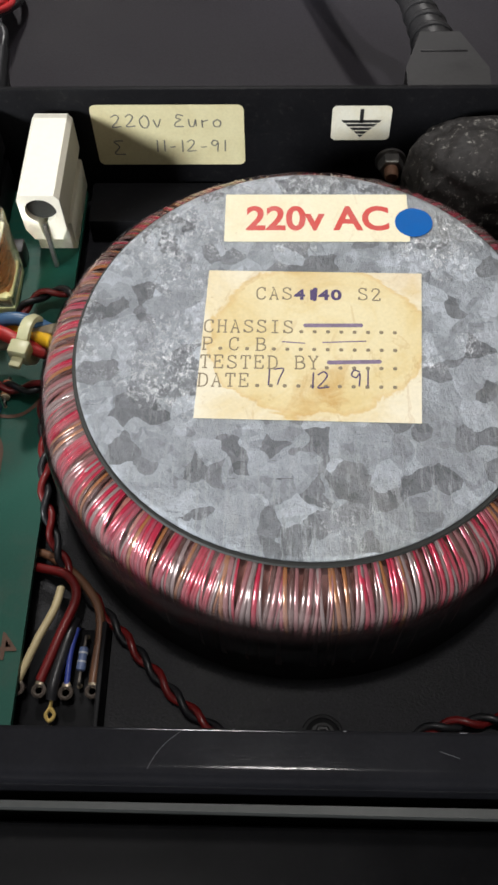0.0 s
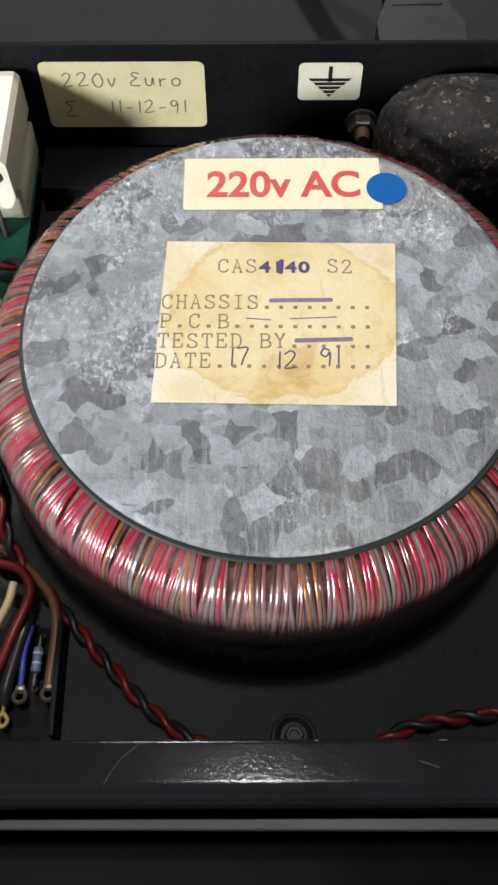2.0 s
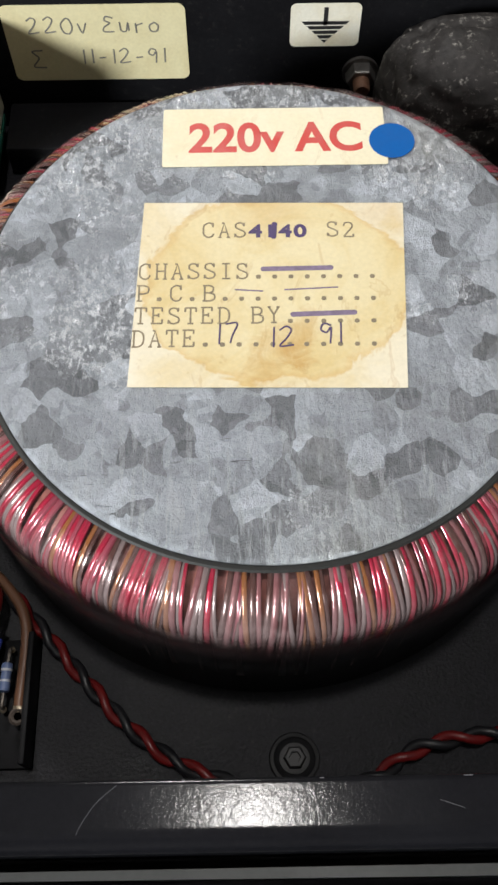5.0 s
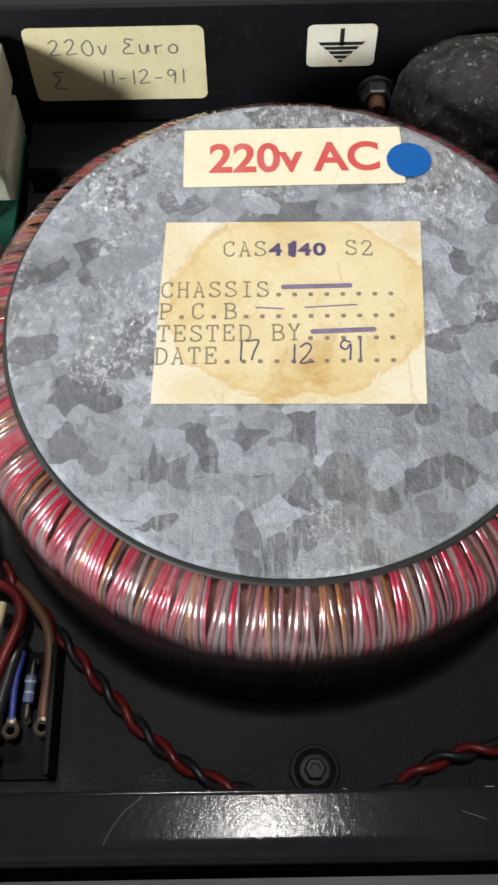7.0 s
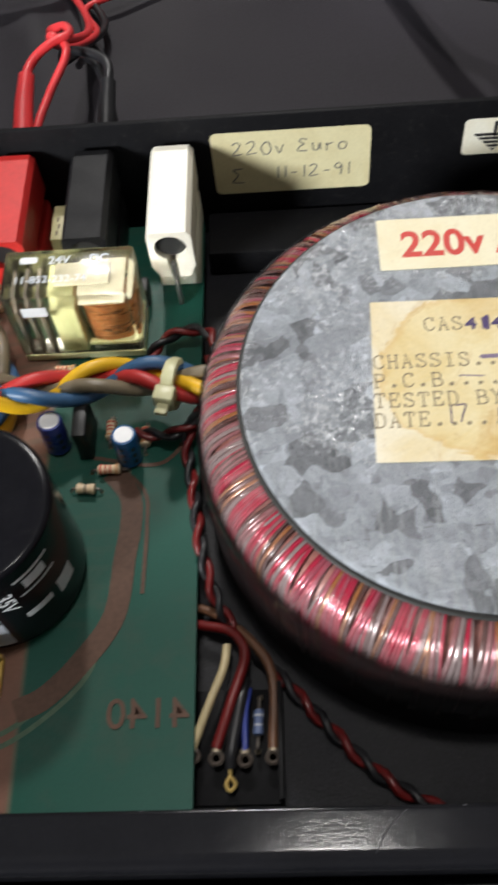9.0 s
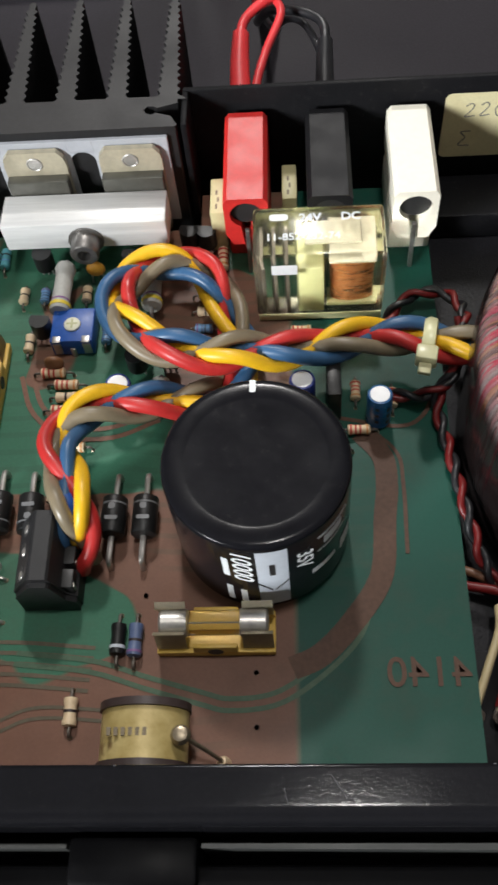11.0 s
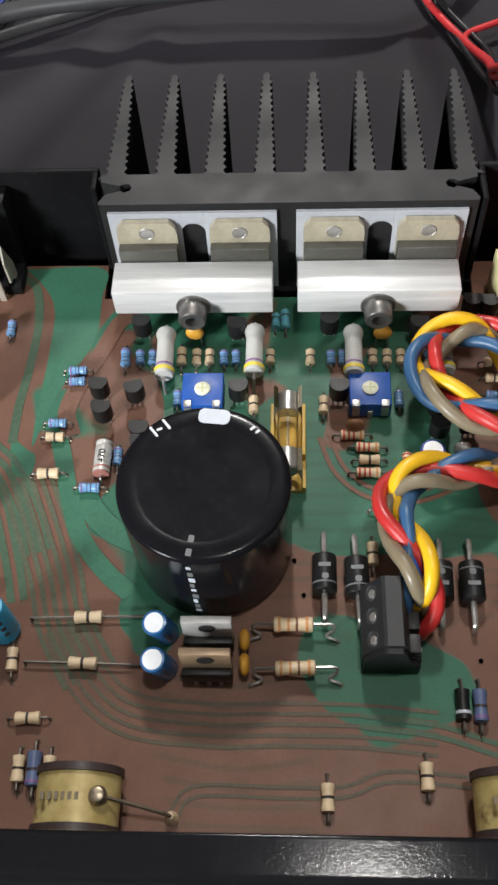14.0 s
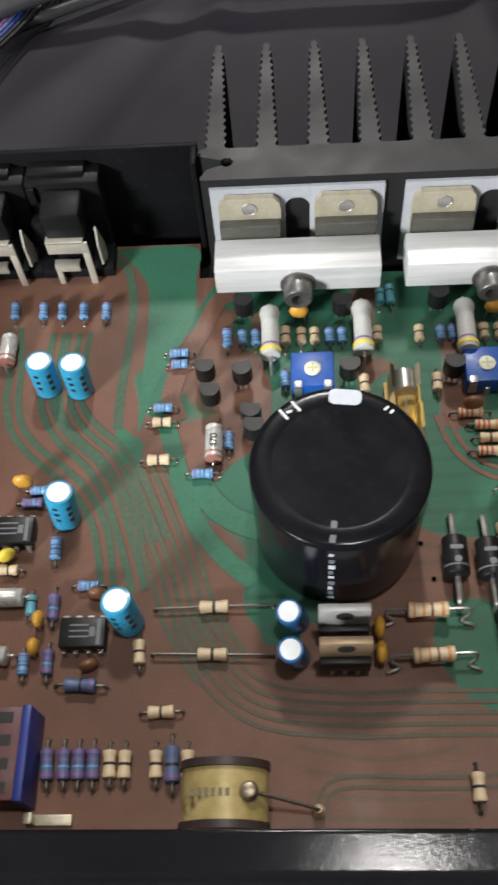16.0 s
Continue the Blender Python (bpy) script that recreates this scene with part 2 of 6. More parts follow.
def paper(name, c, stain, worn=1.0, marks=(), tide=None):
    m, n, l, b = nodes_of(name)
    vec = coords(n, l)
    a = noise_tex(n, l, vec, 60, 4, 0.6, 1.2)
    f = noise_tex(n, l, vec, 1400, 3)
    out = mix(n, l, ramp(n, l, a, [(0.42, (0, 0, 0)), (0.62, (1, 1, 1))]), c, stain)
    streak = ramp(n, l, noise_tex(n, l, coords(n, l, (1.6, 0.7, 1)), 75, 3, 0.6, 2.2), [(0.60, (0, 0, 0)), (0.635, (0.55 * worn,) * 3), (0.67, (0.1 * worn,) * 3)])
    out = mix(n, l, streak, out, (0.45, 0.27, 0.09))
    for sx, sy, radius, amount in marks:
        far = n.new("ShaderNodeVectorMath")
        far.operation = "DISTANCE"
        far.inputs[1].default_value = (sx, sy, 0)
        l.new(vec, far.inputs[0])
        ragged = n.new("ShaderNodeMath")
        ragged.operation = "MULTIPLY_ADD"
        ragged.inputs[1].default_value = 0.012
        l.new(noise_tex(n, l, vec, 200, 5, 0.65, 1.0), ragged.inputs[0])
        l.new(far.outputs["Value"], ragged.inputs[2])
        near = n.new("ShaderNodeMapRange")
        near.inputs[1].default_value, near.inputs[2].default_value = radius + 0.006, 0.006
        near.inputs[3].default_value, near.inputs[4].default_value = 0.0, amount
        l.new(ragged.outputs[0], near.inputs[0])
        out = mix(n, l, near.outputs[0], out, (0.55, 0.34, 0.10))
    if tide:
        # an old damp patch: yellow within, a brown rim, paler paper outside
        cx, cy, radius = tide
        far = n.new("ShaderNodeVectorMath")
        far.operation = "DISTANCE"
        far.inputs[1].default_value = (cx, cy * 1.15, 0)
        l.new(coords(n, l, (0.94, 1.15, 1)), far.inputs[0])
        ragged = n.new("ShaderNodeMath")
        ragged.operation = "MULTIPLY_ADD"
        ragged.inputs[1].default_value = 0.010
        l.new(noise_tex(n, l, vec, 110, 5, 0.6, 0.6), ragged.inputs[0])
        l.new(far.outputs["Value"], ragged.inputs[2])
        rim = n.new("ShaderNodeMapRange")
        rim.inputs[1].default_value, rim.inputs[2].default_value = radius - 0.004, radius + 0.016
        l.new(ragged.outputs[0], rim.inputs[0])
        tint = ramp(n, l, rim.outputs[0], [(0.0, (0.97, 0.93, 0.80)), (0.36, (0.95, 0.88, 0.70)), (0.42, (0.90, 0.76, 0.54)), (0.45, (1.0, 1.0, 1.05)), (1.0, (1.06, 1.08, 1.22))])
        out = mix(n, l, 1.0, out, tint, "MULTIPLY")
    spots = ramp(n, l, noise_tex(n, l, vec, 420, 2), [(0.70, (0, 0, 0)), (0.76, (0.6 * worn,) * 3)])
    out = mix(n, l, spots, out, (0.40, 0.24, 0.08))
    out = mix(n, l, 0.12, out, ramp(n, l, f, [(0.3, (0.3, 0.3, 0.3)), (0.7, (1, 1, 1))]), "MULTIPLY")
    l.new(out, b.inputs["Base Color"])
    b.inputs["Roughness"].default_value = 0.55
    bumped(n, l, b, a, 0.2, 0.0004)
    return m


M["paper"] = paper("aged_typed_label", (0.77, 0.69, 0.48), (0.71, 0.59, 0.33), 0.5, ((0.002, -0.011, 0.005, 0.7), (-0.001, -0.015, 0.004, 0.6), (0.006, -0.007, 0.003, 0.5), (0.0, 0.016, 0.009, 0.3), (0.019, 0.016, 0.007, 0.35), (0.0035, -0.0125, 0.003, 0.7)), (0.001, 0.001, 0.0205))
M["paper2"] = paper("cream_label", (0.82, 0.75, 0.54), (0.79, 0.70, 0.47), 0.3)
M["paper3"] = paper("yellowed_label", (0.76, 0.69, 0.42), (0.70, 0.62, 0.36), 0.1)
M["paper4"] = paper("white_label", (0.82, 0.79, 0.66), (0.76, 0.70, 0.52), 0.15)


def galvanised():
    """Zinc coat: large soft-edged grey crystals, small ones between, runs, dark nicks and painted lamp sparkle."""
    m, n, l, b = nodes_of("galvanised_spangle")
    vec = coords(n, l)
    warp = n.new("ShaderNodeTexNoise")
    warp.inputs["Scale"].default_value, warp.inputs["Detail"].default_value = 130, 3
    l.new(vec, warp.inputs["Vector"])
    add = n.new("ShaderNodeMixRGB")
    add.blend_type, add.inputs[0].default_value = "ADD", 0.0065
    l.new(vec, add.inputs[1])
    l.new(warp.outputs["Color"], add.inputs[2])

    def crystals(scale):
        v = n.new("ShaderNodeTexVoronoi")
        v.inputs["Scale"].default_value = scale
        l.new(add.outputs[0], v.inputs["Vector"])
        c = n.new("ShaderNodeSeparateColor")
        l.new(v.outputs["Color"], c.inputs[0])
        return c

    cell, cell2 = crystals(225), crystals(520)
    base = ramp(n, l, cell.outputs[0], [(0.0, (0.195, 0.205, 0.22)), (0.22, (0.25, 0.263, 0.283)), (0.32, (0.335, 0.357, 0.388)), (0.66, (0.395, 0.424, 0.462)), (1.0, (0.53, 0.57, 0.625))])
    small = ramp(n, l, cell2.outputs[1], [(0.0, (0.66, 0.66, 0.66)), (0.3, (0.92, 0.92, 0.92)), (1.0, (1.1, 1.1, 1.1))])
    base = mix(n, l, 0.75, base, small, "MULTIPLY")
    cloud = noise_tex(n, l, vec, 48, 5, 0.65, 0.6)
    base = mix(n, l, 0.5, base, ramp(n, l, cloud, [(0.3, (0.68, 0.68, 0.66)), (0.7, (1.12, 1.12, 1.12))]), "MULTIPLY")
    grit = noise_tex(n, l, vec, 900, 5, 0.75)
    base = mix(n, l, 0.45, base, ramp(n, l, grit, [(0.3, (0.62, 0.62, 0.62)), (0.7, (1.1, 1.1, 1.1))]), "MULTIPLY")
    # pale runs towards the front half of the plate
    place = n.new("ShaderNodeSeparateXYZ")
    l.new(vec, place.inputs[0])
    low = n.new("ShaderNodeMapRange")
    low.inputs[1].default_value, low.inputs[2].default_value = -0.008, -0.038
    low.inputs[3].default_value, low.inputs[4].default_value = 0.12, 1.0
    l.new(place.outputs[1], low.inputs[0])
    runs = ramp(n, l, noise_tex(n, l, coords(n, l, (5.0, 0.55, 1)), 230, 5, 0.7), [(0.53, (0, 0, 0)), (0.60, (0.6, 0.6, 0.6))])
    base = mix(n, l, mix(n, l, low.outputs[0], (0, 0, 0), runs), base, (0.43, 0.455, 0.47))
    # dark nicks across
    nick = noise_tex(n, l, coords(n, l, (0.4, 4.5, 1)), 300, 5, 0.8)
    base = mix(n, l, ramp(n, l, nick, [(0.645, (0, 0, 0)), (0.69, (0.8, 0.8, 0.8))]), base, (0.055, 0.056, 0.058))
    # white flecks painted for the lamp's sparkle, mostly at the rear
    rear = n.new("ShaderNodeMath")
    rear.operation, rear.inputs[1].default_value = "MULTIPLY_ADD", 2.6
    l.new(place.outputs[1], rear.inputs[0])
    l.new(noise_tex(n, l, vec, 34, 4, 0.6), rear.inputs[2])
    sparkle_area = ramp(n, l, rear.outputs[0], [(0.47, (0, 0, 0)), (0.58, (1, 1, 1))])
    fleck = ramp(n, l, noise_tex(n, l, coords(n, l, (1.5, 1.0, 1)), 480, 6, 0.85), [(0.515, (0, 0, 0)), (0.575, (1, 1, 1))])
    flecks = mix(n, l, sparkle_area, (0, 0, 0), fleck)
    base = mix(n, l, flecks, base, (0.93, 0.96, 1.0))
    stain = noise_tex(n, l, vec, 26, 4, 0.6, 0.8)
    base = mix(n, l, ramp(n, l, stain, [(0.52, (0, 0, 0)), (0.75, (0.35, 0.35, 0.35))]), base, (0.33, 0.32, 0.26))
    l.new(base, b.inputs["Base Color"])
    b.inputs["Metallic"].default_value = 0.5
    gloss = mix(n, l, flecks, ramp(n, l, cell.outputs[1], [(0, (0.30,) * 3), (1, (0.52,) * 3)]), (0.16, 0.16, 0.16))
    l.new(gloss, b.inputs["Roughness"])
    fine = noise_tex(n, l, coords(n, l, (1.6, 1, 1)), 620, 5, 0.75)
    bumped(n, l, b, fine, 1.0, 0.0005)
    return m


M["galv"] = galvanised()


def winding_mat():
    m, n, l, b = nodes_of("taped_enamel_wire")
    g = n.new("ShaderNodeObjectInfo")
    geo = n.new("ShaderNodeNewGeometry")
    add = n.new("ShaderNodeMath")
    l.new(g.outputs["Random"], add.inputs[0])
    l.new(geo.outputs["Random Per Island"], add.inputs[1])
    wrap = n.new("ShaderNodeMath")
    wrap.operation = "FRACT"
    l.new(add.outputs[0], wrap.inputs[0])
    c = ramp(n, l, wrap.outputs[0], [(0.0, (0.40, 0.008, 0.040)), (0.26, (0.33, 0.055, 0.085)), (0.40, (0.30, 0.105, 0.03)), (0.54, (0.09, 0.036, 0.030)), (0.68, (0.26, 0.10, 0.105)), (0.84, (0.24, 0.175, 0.17))], "CONSTANT")
    vec = coords(n, l)
    haze = ramp(n, l, noise_tex(n, l, vec, 110, 4, 0.6, 0.5), [(0.46, (0, 0, 0)), (0.70, (0.36, 0.36, 0.36))])
    c = mix(n, l, haze, c, (0.40, 0.33, 0.33))
    l.new(c, b.inputs["Base Color"])
    b.inputs["Metallic"].default_value, b.inputs["Roughness"].default_value = 0.3, 0.24
    b.inputs["Coat Weight"].default_value, b.inputs["Coat Roughness"].default_value = 1.0, 0.05
    bumped(n, l, b, noise_tex(n, l, vec, 420, 3), 0.4, 0.0004)
    return m


M["winding"] = winding_mat()


def clear_tape():
    m, n, l, b = nodes_of("clear_tape")
    vec = coords(n, l)
    b.inputs["Base Color"].default_value = (0.50, 0.38, 0.37, 1)
    l.new(ramp(n, l, noise_tex(n, l, vec, 120, 3, 0.6, 0.6), [(0.46, (0.015,) * 3), (0.72, (0.22,) * 3)]), b.inputs["Alpha"])
    b.inputs["Roughness"].default_value = 0.08
    bumped(n, l, b, noise_tex(n, l, vec, 340, 4, 0.6), 0.6, 0.0009)
    return m


M["cleartape"] = clear_tape()


def shaded_tape_mat():
    """Dark glossy tape, turns showing through in places, with painted shade growing downward."""
    m, n, l, b = nodes_of("shaded_side_tape")
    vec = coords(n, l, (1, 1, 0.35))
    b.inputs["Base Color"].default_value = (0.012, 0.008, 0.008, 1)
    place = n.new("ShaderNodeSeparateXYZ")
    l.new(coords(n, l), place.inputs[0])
    # opacity rises downward to paint in the shade of the side
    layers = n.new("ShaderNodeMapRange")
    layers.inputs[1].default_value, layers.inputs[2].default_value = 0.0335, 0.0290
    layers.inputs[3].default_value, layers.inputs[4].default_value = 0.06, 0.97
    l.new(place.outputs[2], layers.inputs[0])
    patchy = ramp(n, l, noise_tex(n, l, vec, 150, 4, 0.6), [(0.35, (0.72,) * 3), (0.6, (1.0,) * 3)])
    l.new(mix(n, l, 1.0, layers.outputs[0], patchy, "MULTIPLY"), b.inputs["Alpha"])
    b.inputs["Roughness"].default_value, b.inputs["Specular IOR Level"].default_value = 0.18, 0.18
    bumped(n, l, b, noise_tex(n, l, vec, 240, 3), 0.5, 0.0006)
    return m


M["shadedtape"] = shaded_tape_mat()


def board_mat():
    """Solder mask: green where bare, brown over copper, in large soft-edged pours."""
    m, n, l, b = nodes_of("solder_mask")
    vec = coords(n, l)
    big = noise_tex(n, l, coords(n, l, (1.0, 0.75, 1)), 24, 2, 0.45, 1.1)
    place = n.new("ShaderNodeSeparateXYZ")
    l.new(vec, place.inputs[0])
    front = n.new("ShaderNodeMapRange")
    front.inputs[1].default_value, front.inputs[2].default_value = 0.0, -0.12
    front.inputs[3].default_value, front.inputs[4].default_value = -0.07, 0.11
    l.new(place.outputs[1], front.inputs[0])
    total = n.new("ShaderNodeMath")
    l.new(big, total.inputs[0])
    l.new(front.outputs[0], total.inputs[1])
    big = total.outputs[0]
    # bare patches of mask
    for sx, sy, radius, amount in ((-0.017, -0.061, 0.016, 0.22), (-0.010, -0.080, 0.018, 0.24), (0.029, -0.057, 0.018, 0.42), (0.031, -0.092, 0.014, 0.34), (0.040, -0.055, 0.018, 0.40), (0.050, -0.056, 0.016, 0.40), (0.041, -0.095, 0.016, 0.28), (0.055, -0.094, 0.014, 0.24), (0.064, -0.064, 0.016, 0.36), (0.022, -0.036, 0.012, 0.3), (0.002, -0.018, 0.016, 0.12), (0.052, -0.018, 0.014, 0.1), (-0.062, -0.03, 0.05, -0.30), (-0.050, -0.08, 0.05, -0.30), (-0.010, -0.116, 0.05, -0.22), (-0.046, 0.0, 0.02, -0.2)):
        far = n.new("ShaderNodeVectorMath")
        far.operation = "DISTANCE"
        far.inputs[1].default_value = (sx, sy, 0.012)
        l.new(vec, far.inputs[0])
        near = n.new("ShaderNodeMapRange")
        near.inputs[1].default_value, near.inputs[2].default_value = 0.0, radius
        near.inputs[3].default_value, near.inputs[4].default_value = amount, 0.0
        l.new(far.outputs["Value"], near.inputs[0])
        less = n.new("ShaderNodeMath")
        less.operation = "SUBTRACT"
        l.new(big, less.inputs[0])
        l.new(near.outputs[0], less.inputs[1])
        big = less.outputs[0]
    pour = ramp(n, l, big, [(0.465, (0, 0, 0)), (0.485, (1, 1, 1))])
    sep = n.new("ShaderNodeSeparateXYZ")
    l.new(vec, sep.inputs[0])
    edge = n.new("ShaderNodeMapRange")
    edge.inputs[1].default_value, edge.inputs[2].default_value = 0.0905, 0.0892
    l.new(sep.outputs[0], edge.inputs[0])
    pour = mix(n, l, edge.outputs[0], (0, 0, 0), pour)
    w = n.new("ShaderNodeTexWave")
    w.inputs["Scale"].default_value, w.inputs["Distortion"].default_value = 75, 14
    w.inputs["Detail"].default_value, w.inputs["Detail Scale"].default_value = 1.0, 0.25
    w.bands_direction = "Y"
    l.new(vec, w.inputs["Vector"])
    area = ramp(n, l, noise_tex(n, l, vec, 17, 1), [(0.53, (0, 0, 0)), (0.58, (1, 1, 1))])
    lines = mix(n, l, area, (0, 0, 0), ramp(n, l, w.outputs["Fac"], [(0.74, (0, 0, 0)), (0.82, (0.22, 0.22, 0.22))]))
    green = ramp(n, l, noise_tex(n, l, vec, 20, 3), [(0.3, (0.034, 0.135, 0.082)), (0.7, (0.055, 0.182, 0.112))])
    brown = ramp(n, l, noise_tex(n, l, vec, 34, 4), [(0.3, (0.150, 0.076, 0.052)), (0.7, (0.232, 0.118, 0.080))])
    green = mix(n, l, edge.outputs[0], (0.010, 0.078, 0.055), green)
    c = mix(n, l, pour, green, brown)
    c = mix(n, l, lines, c, (0.035, 0.082, 0.055))
    grime = noise_tex(n, l, vec, 60, 5, 0.65)
    c = mix(n, l, ramp(n, l, grime, [(0.5, (0, 0, 0)), (0.75, (0.35, 0.35, 0.35))]), c, (0.085, 0.070, 0.055))
    c = mix(n, l, 0.3, c, ramp(n, l, noise_tex(n, l, vec, 1500, 3), [(0.3, (0.6, 0.6, 0.6)), (0.7, (1, 1, 1))]), "MULTIPLY")
    l.new(c, b.inputs["Base Color"])
    l.new(ramp(n, l, grime, [(0.3, (0.32,) * 3), (0.7, (0.55,) * 3)]), b.inputs["Roughness"])
    b.inputs["Specular IOR Level"].default_value = 0.2
    bumped(n, l, b, pour, 0.35, 0.0001)
    return m


M["board"] = board_mat()


def clear(name, c, rough):
    m, n, l, b = nodes_of(name)
    b.inputs["Base Color"].default_value = rgb(c)
    b.inputs["Transmission Weight"].default_value, b.inputs["Roughness"].default_value = 1.0, rough
    b.inputs["IOR"].default_value = 1.3
    return m


M["glass"] = clear("fuse_glass", (0.95, 0.95, 0.92), 0.03)
M["cover"] = clear("clear_relay_cover", (0.90, 0.89, 0.78), 0.16)

# ---- building helpers, in millimetres ----
MM = 0.001


def part(name, bm, material, parent=None, label="", smooth=40):
    """Links a bmesh, built in millimetres, as one mesh object under a thing or a part."""
    me = bpy.data.meshes.new(name)
    bmesh.ops.scale(bm, vec=(MM, MM, MM), verts=bm.verts)
    bmesh.ops.recalc_face_normals(bm, faces=bm.faces)
    bm.to_mesh(me)
    bm.free()
    me.materials.append(material)
    if smooth:
        me.polygons.foreach_set("use_smooth", [True] * len(me.polygons))
        me.set_sharp_from_angle(angle=radians(smooth))
    ob = new(name, me)
    ob.parent = parent
    if label:
        tagged(ob, label)
    return ob


def thing(name, label, category, x=0, y=0, z=0, rz=0, group="", kind=""):
    ob = new(name)
    ob.empty_display_size = 0.005
    ob.matrix_basis = pose(x * MM, y * MM, z * MM, 0, 0, rz)
    return tagged(ob, label, category, group, kind)


def put(ob, x, y, z, rx=0, ry=0, rz=0):
    ob.matrix_basis = pose(x * MM, y * MM, z * MM, rx, ry, rz)
    return ob


def box(x0, x1, y0, y1, z0, z1, bevel=0.0, bm=None, seg=2):
    own = bmesh.new()
    bmesh.ops.create_cube(own, size=1)
    for v in own.verts:
        v.co = ((x0 + x1) / 2 + v.co.x * (x1 - x0), (y0 + y1) / 2 + v.co.y * (y1 - y0), (z0 + z1) / 2 + v.co.z * (z1 - z0))
    if bevel:
        bmesh.ops.bevel(own, geom=own.edges[:], offset=bevel, segments=seg, affect="EDGES", profile=0.5)
    return join(bm, own)


def join(bm, own):
    if bm is None:
        return own
    me = bpy.data.meshes.new("tmp")
    own.to_mesh(me)
    own.free()
    bm.from_mesh(me)
    bpy.data.meshes.remove(me)
    return bm


def lathe(profile, n=32, axis="z", at=(0, 0, 0), bm=None, rot=None):
    """Spins a profile of (radius, height); ends are capped where the radius is above nought."""
    own = bmesh.new()
    rings = []
    for r, h in profile:
        if r < 1e-6:
            rings.append([own.verts.new((0, 0, h))])
        else:
            rings.append([own.verts.new((r * math.cos(6.28318530718 * i / n), r * math.sin(6.28318530718 * i / n), h)) for i in range(n)])
    for a, b in zip(rings, rings[1:]):
        for i in range(n):
            j = (i + 1) % n
            if len(a) == 1 and len(b) == 1:
                continue
            if len(a) == 1:
                own.faces.new((a[0], b[i], b[j]))
            elif len(b) == 1:
                own.faces.new((a[i], a[j], b[0]))
            else:
                own.faces.new((a[i], a[j], b[j], b[i]))
    for ring in (rings[0], rings[-1]):
        if len(ring) > 2:
            own.faces.new(ring)
    turn = {"z": Matrix(), "x": Matrix.Rotation(radians(90), 4, "Y"), "y": Matrix.Rotation(radians(-90), 4, "X")}[axis]
    bmesh.ops.transform(own, matrix=Matrix.Translation(at) @ (rot or Matrix()) @ turn, verts=own.verts)
    return join(bm, own)


def spline(pts, per=6):
    """A smooth line through points (Catmull-Rom)."""
    p = [Vector(q) for q in pts]
    p = [p[0] * 2 - p[1]] + p + [p[-1] * 2 - p[-2]]
    out = []
    for a, b, c, d in zip(p, p[1:], p[2:], p[3:]):
        for k in range(per):
            t = k / per
            out.append(0.5 * (2 * b + (c - a) * t + (2 * a - 5 * b + 4 * c - d) * t * t + (3 * b - a - 3 * c + d) * t**3))
    return out + [p[-2]]


def tube(line, r, n=8, bm=None):
    own = bmesh.new()
    line = [Vector(q) for q in line]
    up, rings = None, []
    for i, q in enumerate(line):
        d = (line[min(i + 1, len(line) - 1)] - line[max(i - 1, 0)]).normalized()
        up = up or d.orthogonal().normalized()
        up = (up - d * up.dot(d)).normalized()
        side = d.cross(up)
        rr = r(i / (len(line) - 1)) if callable(r) else r
        rings.append([own.verts.new(q + rr * (math.cos(6.28318530718 * k / n) * up + math.sin(6.28318530718 * k / n) * side)) for k in range(n)])
    for a, b in zip(rings, rings[1:]):
        for k in range(n):
            own.faces.new((a[k], a[(k + 1) % n], b[(k + 1) % n], b[k]))
    own.faces.new(rings[0])
    own.faces.new(rings[-1])
    return join(bm, own)


def prism(outline, z0, z1, bm=None, m=None, bevel=0.0):
    """Pushes a flat outline of (x, y) up from z0 to z1."""
    own = bmesh.new()
    low = [own.verts.new((x, y, z0)) for x, y in outline]
    top = [own.verts.new((x, y, z1)) for x, y in outline]
    own.faces.new(low[::-1])
    own.faces.new(top)
    for i in range(len(low)):
        j = (i + 1) % len(low)
        own.faces.new((low[i], low[j], top[j], top[i]))
    if bevel:
        bmesh.ops.bevel(own, geom=[e for e in own.edges if e.calc_face_angle(0) > 0.5], offset=bevel, segments=1, affect="EDGES")
    if m is not None:
        bmesh.ops.transform(own, matrix=m, verts=own.verts)
    return join(bm, own)


def rounded(w, h, r, n=5):
    """Outline of a rounded rectangle about the origin."""
    out = []
    for cx, cy, a in ((w / 2 - r, h / 2 - r, 0), (-w / 2 + r, h / 2 - r, 90), (-w / 2 + r, -h / 2 + r, 180), (w / 2 - r, -h / 2 + r, 270)):
        out += [(cx + r * math.cos(radians(a + 90 * i / n)), cy + r * math.sin(radians(a + 90 * i / n))) for i in range(n + 1)]
    return out


def words(text, size, material, parent, m, name="lettering", bold=0.0, shear=0.0, spread=1.0, align="LEFT", width=1.0):
    """Lettering in the built-in font, as a thin raised mesh."""
    cu = bpy.data.curves.new(name, "FONT")
    cu.body, cu.size, cu.extrude, cu.offset, cu.shear, cu.space_character, cu.align_x = text, size, 0.015, bold, shear, spread, align
    tmp = bpy.data.objects.new("tmp", cu)
    scene.collection.objects.link(tmp)
    me = bpy.data.meshes.new_from_object(tmp.evaluated_get(bpy.context.evaluated_depsgraph_get()))
    bpy.data.objects.remove(tmp)
    bm = bmesh.new()
    bm.from_mesh(me)
    bpy.data.meshes.remove(me)
    bmesh.ops.transform(bm, matrix=m @ Matrix.Diagonal((width, 1, 1, 1)), verts=bm.verts)
    return part(name, bm, material, parent, smooth=0)


def at(x, y, z, rx=0, ry=0, rz=0):
    return Matrix.LocRotScale((x, y, z), Euler([radians(a) for a in (rx, ry, rz)]), None)


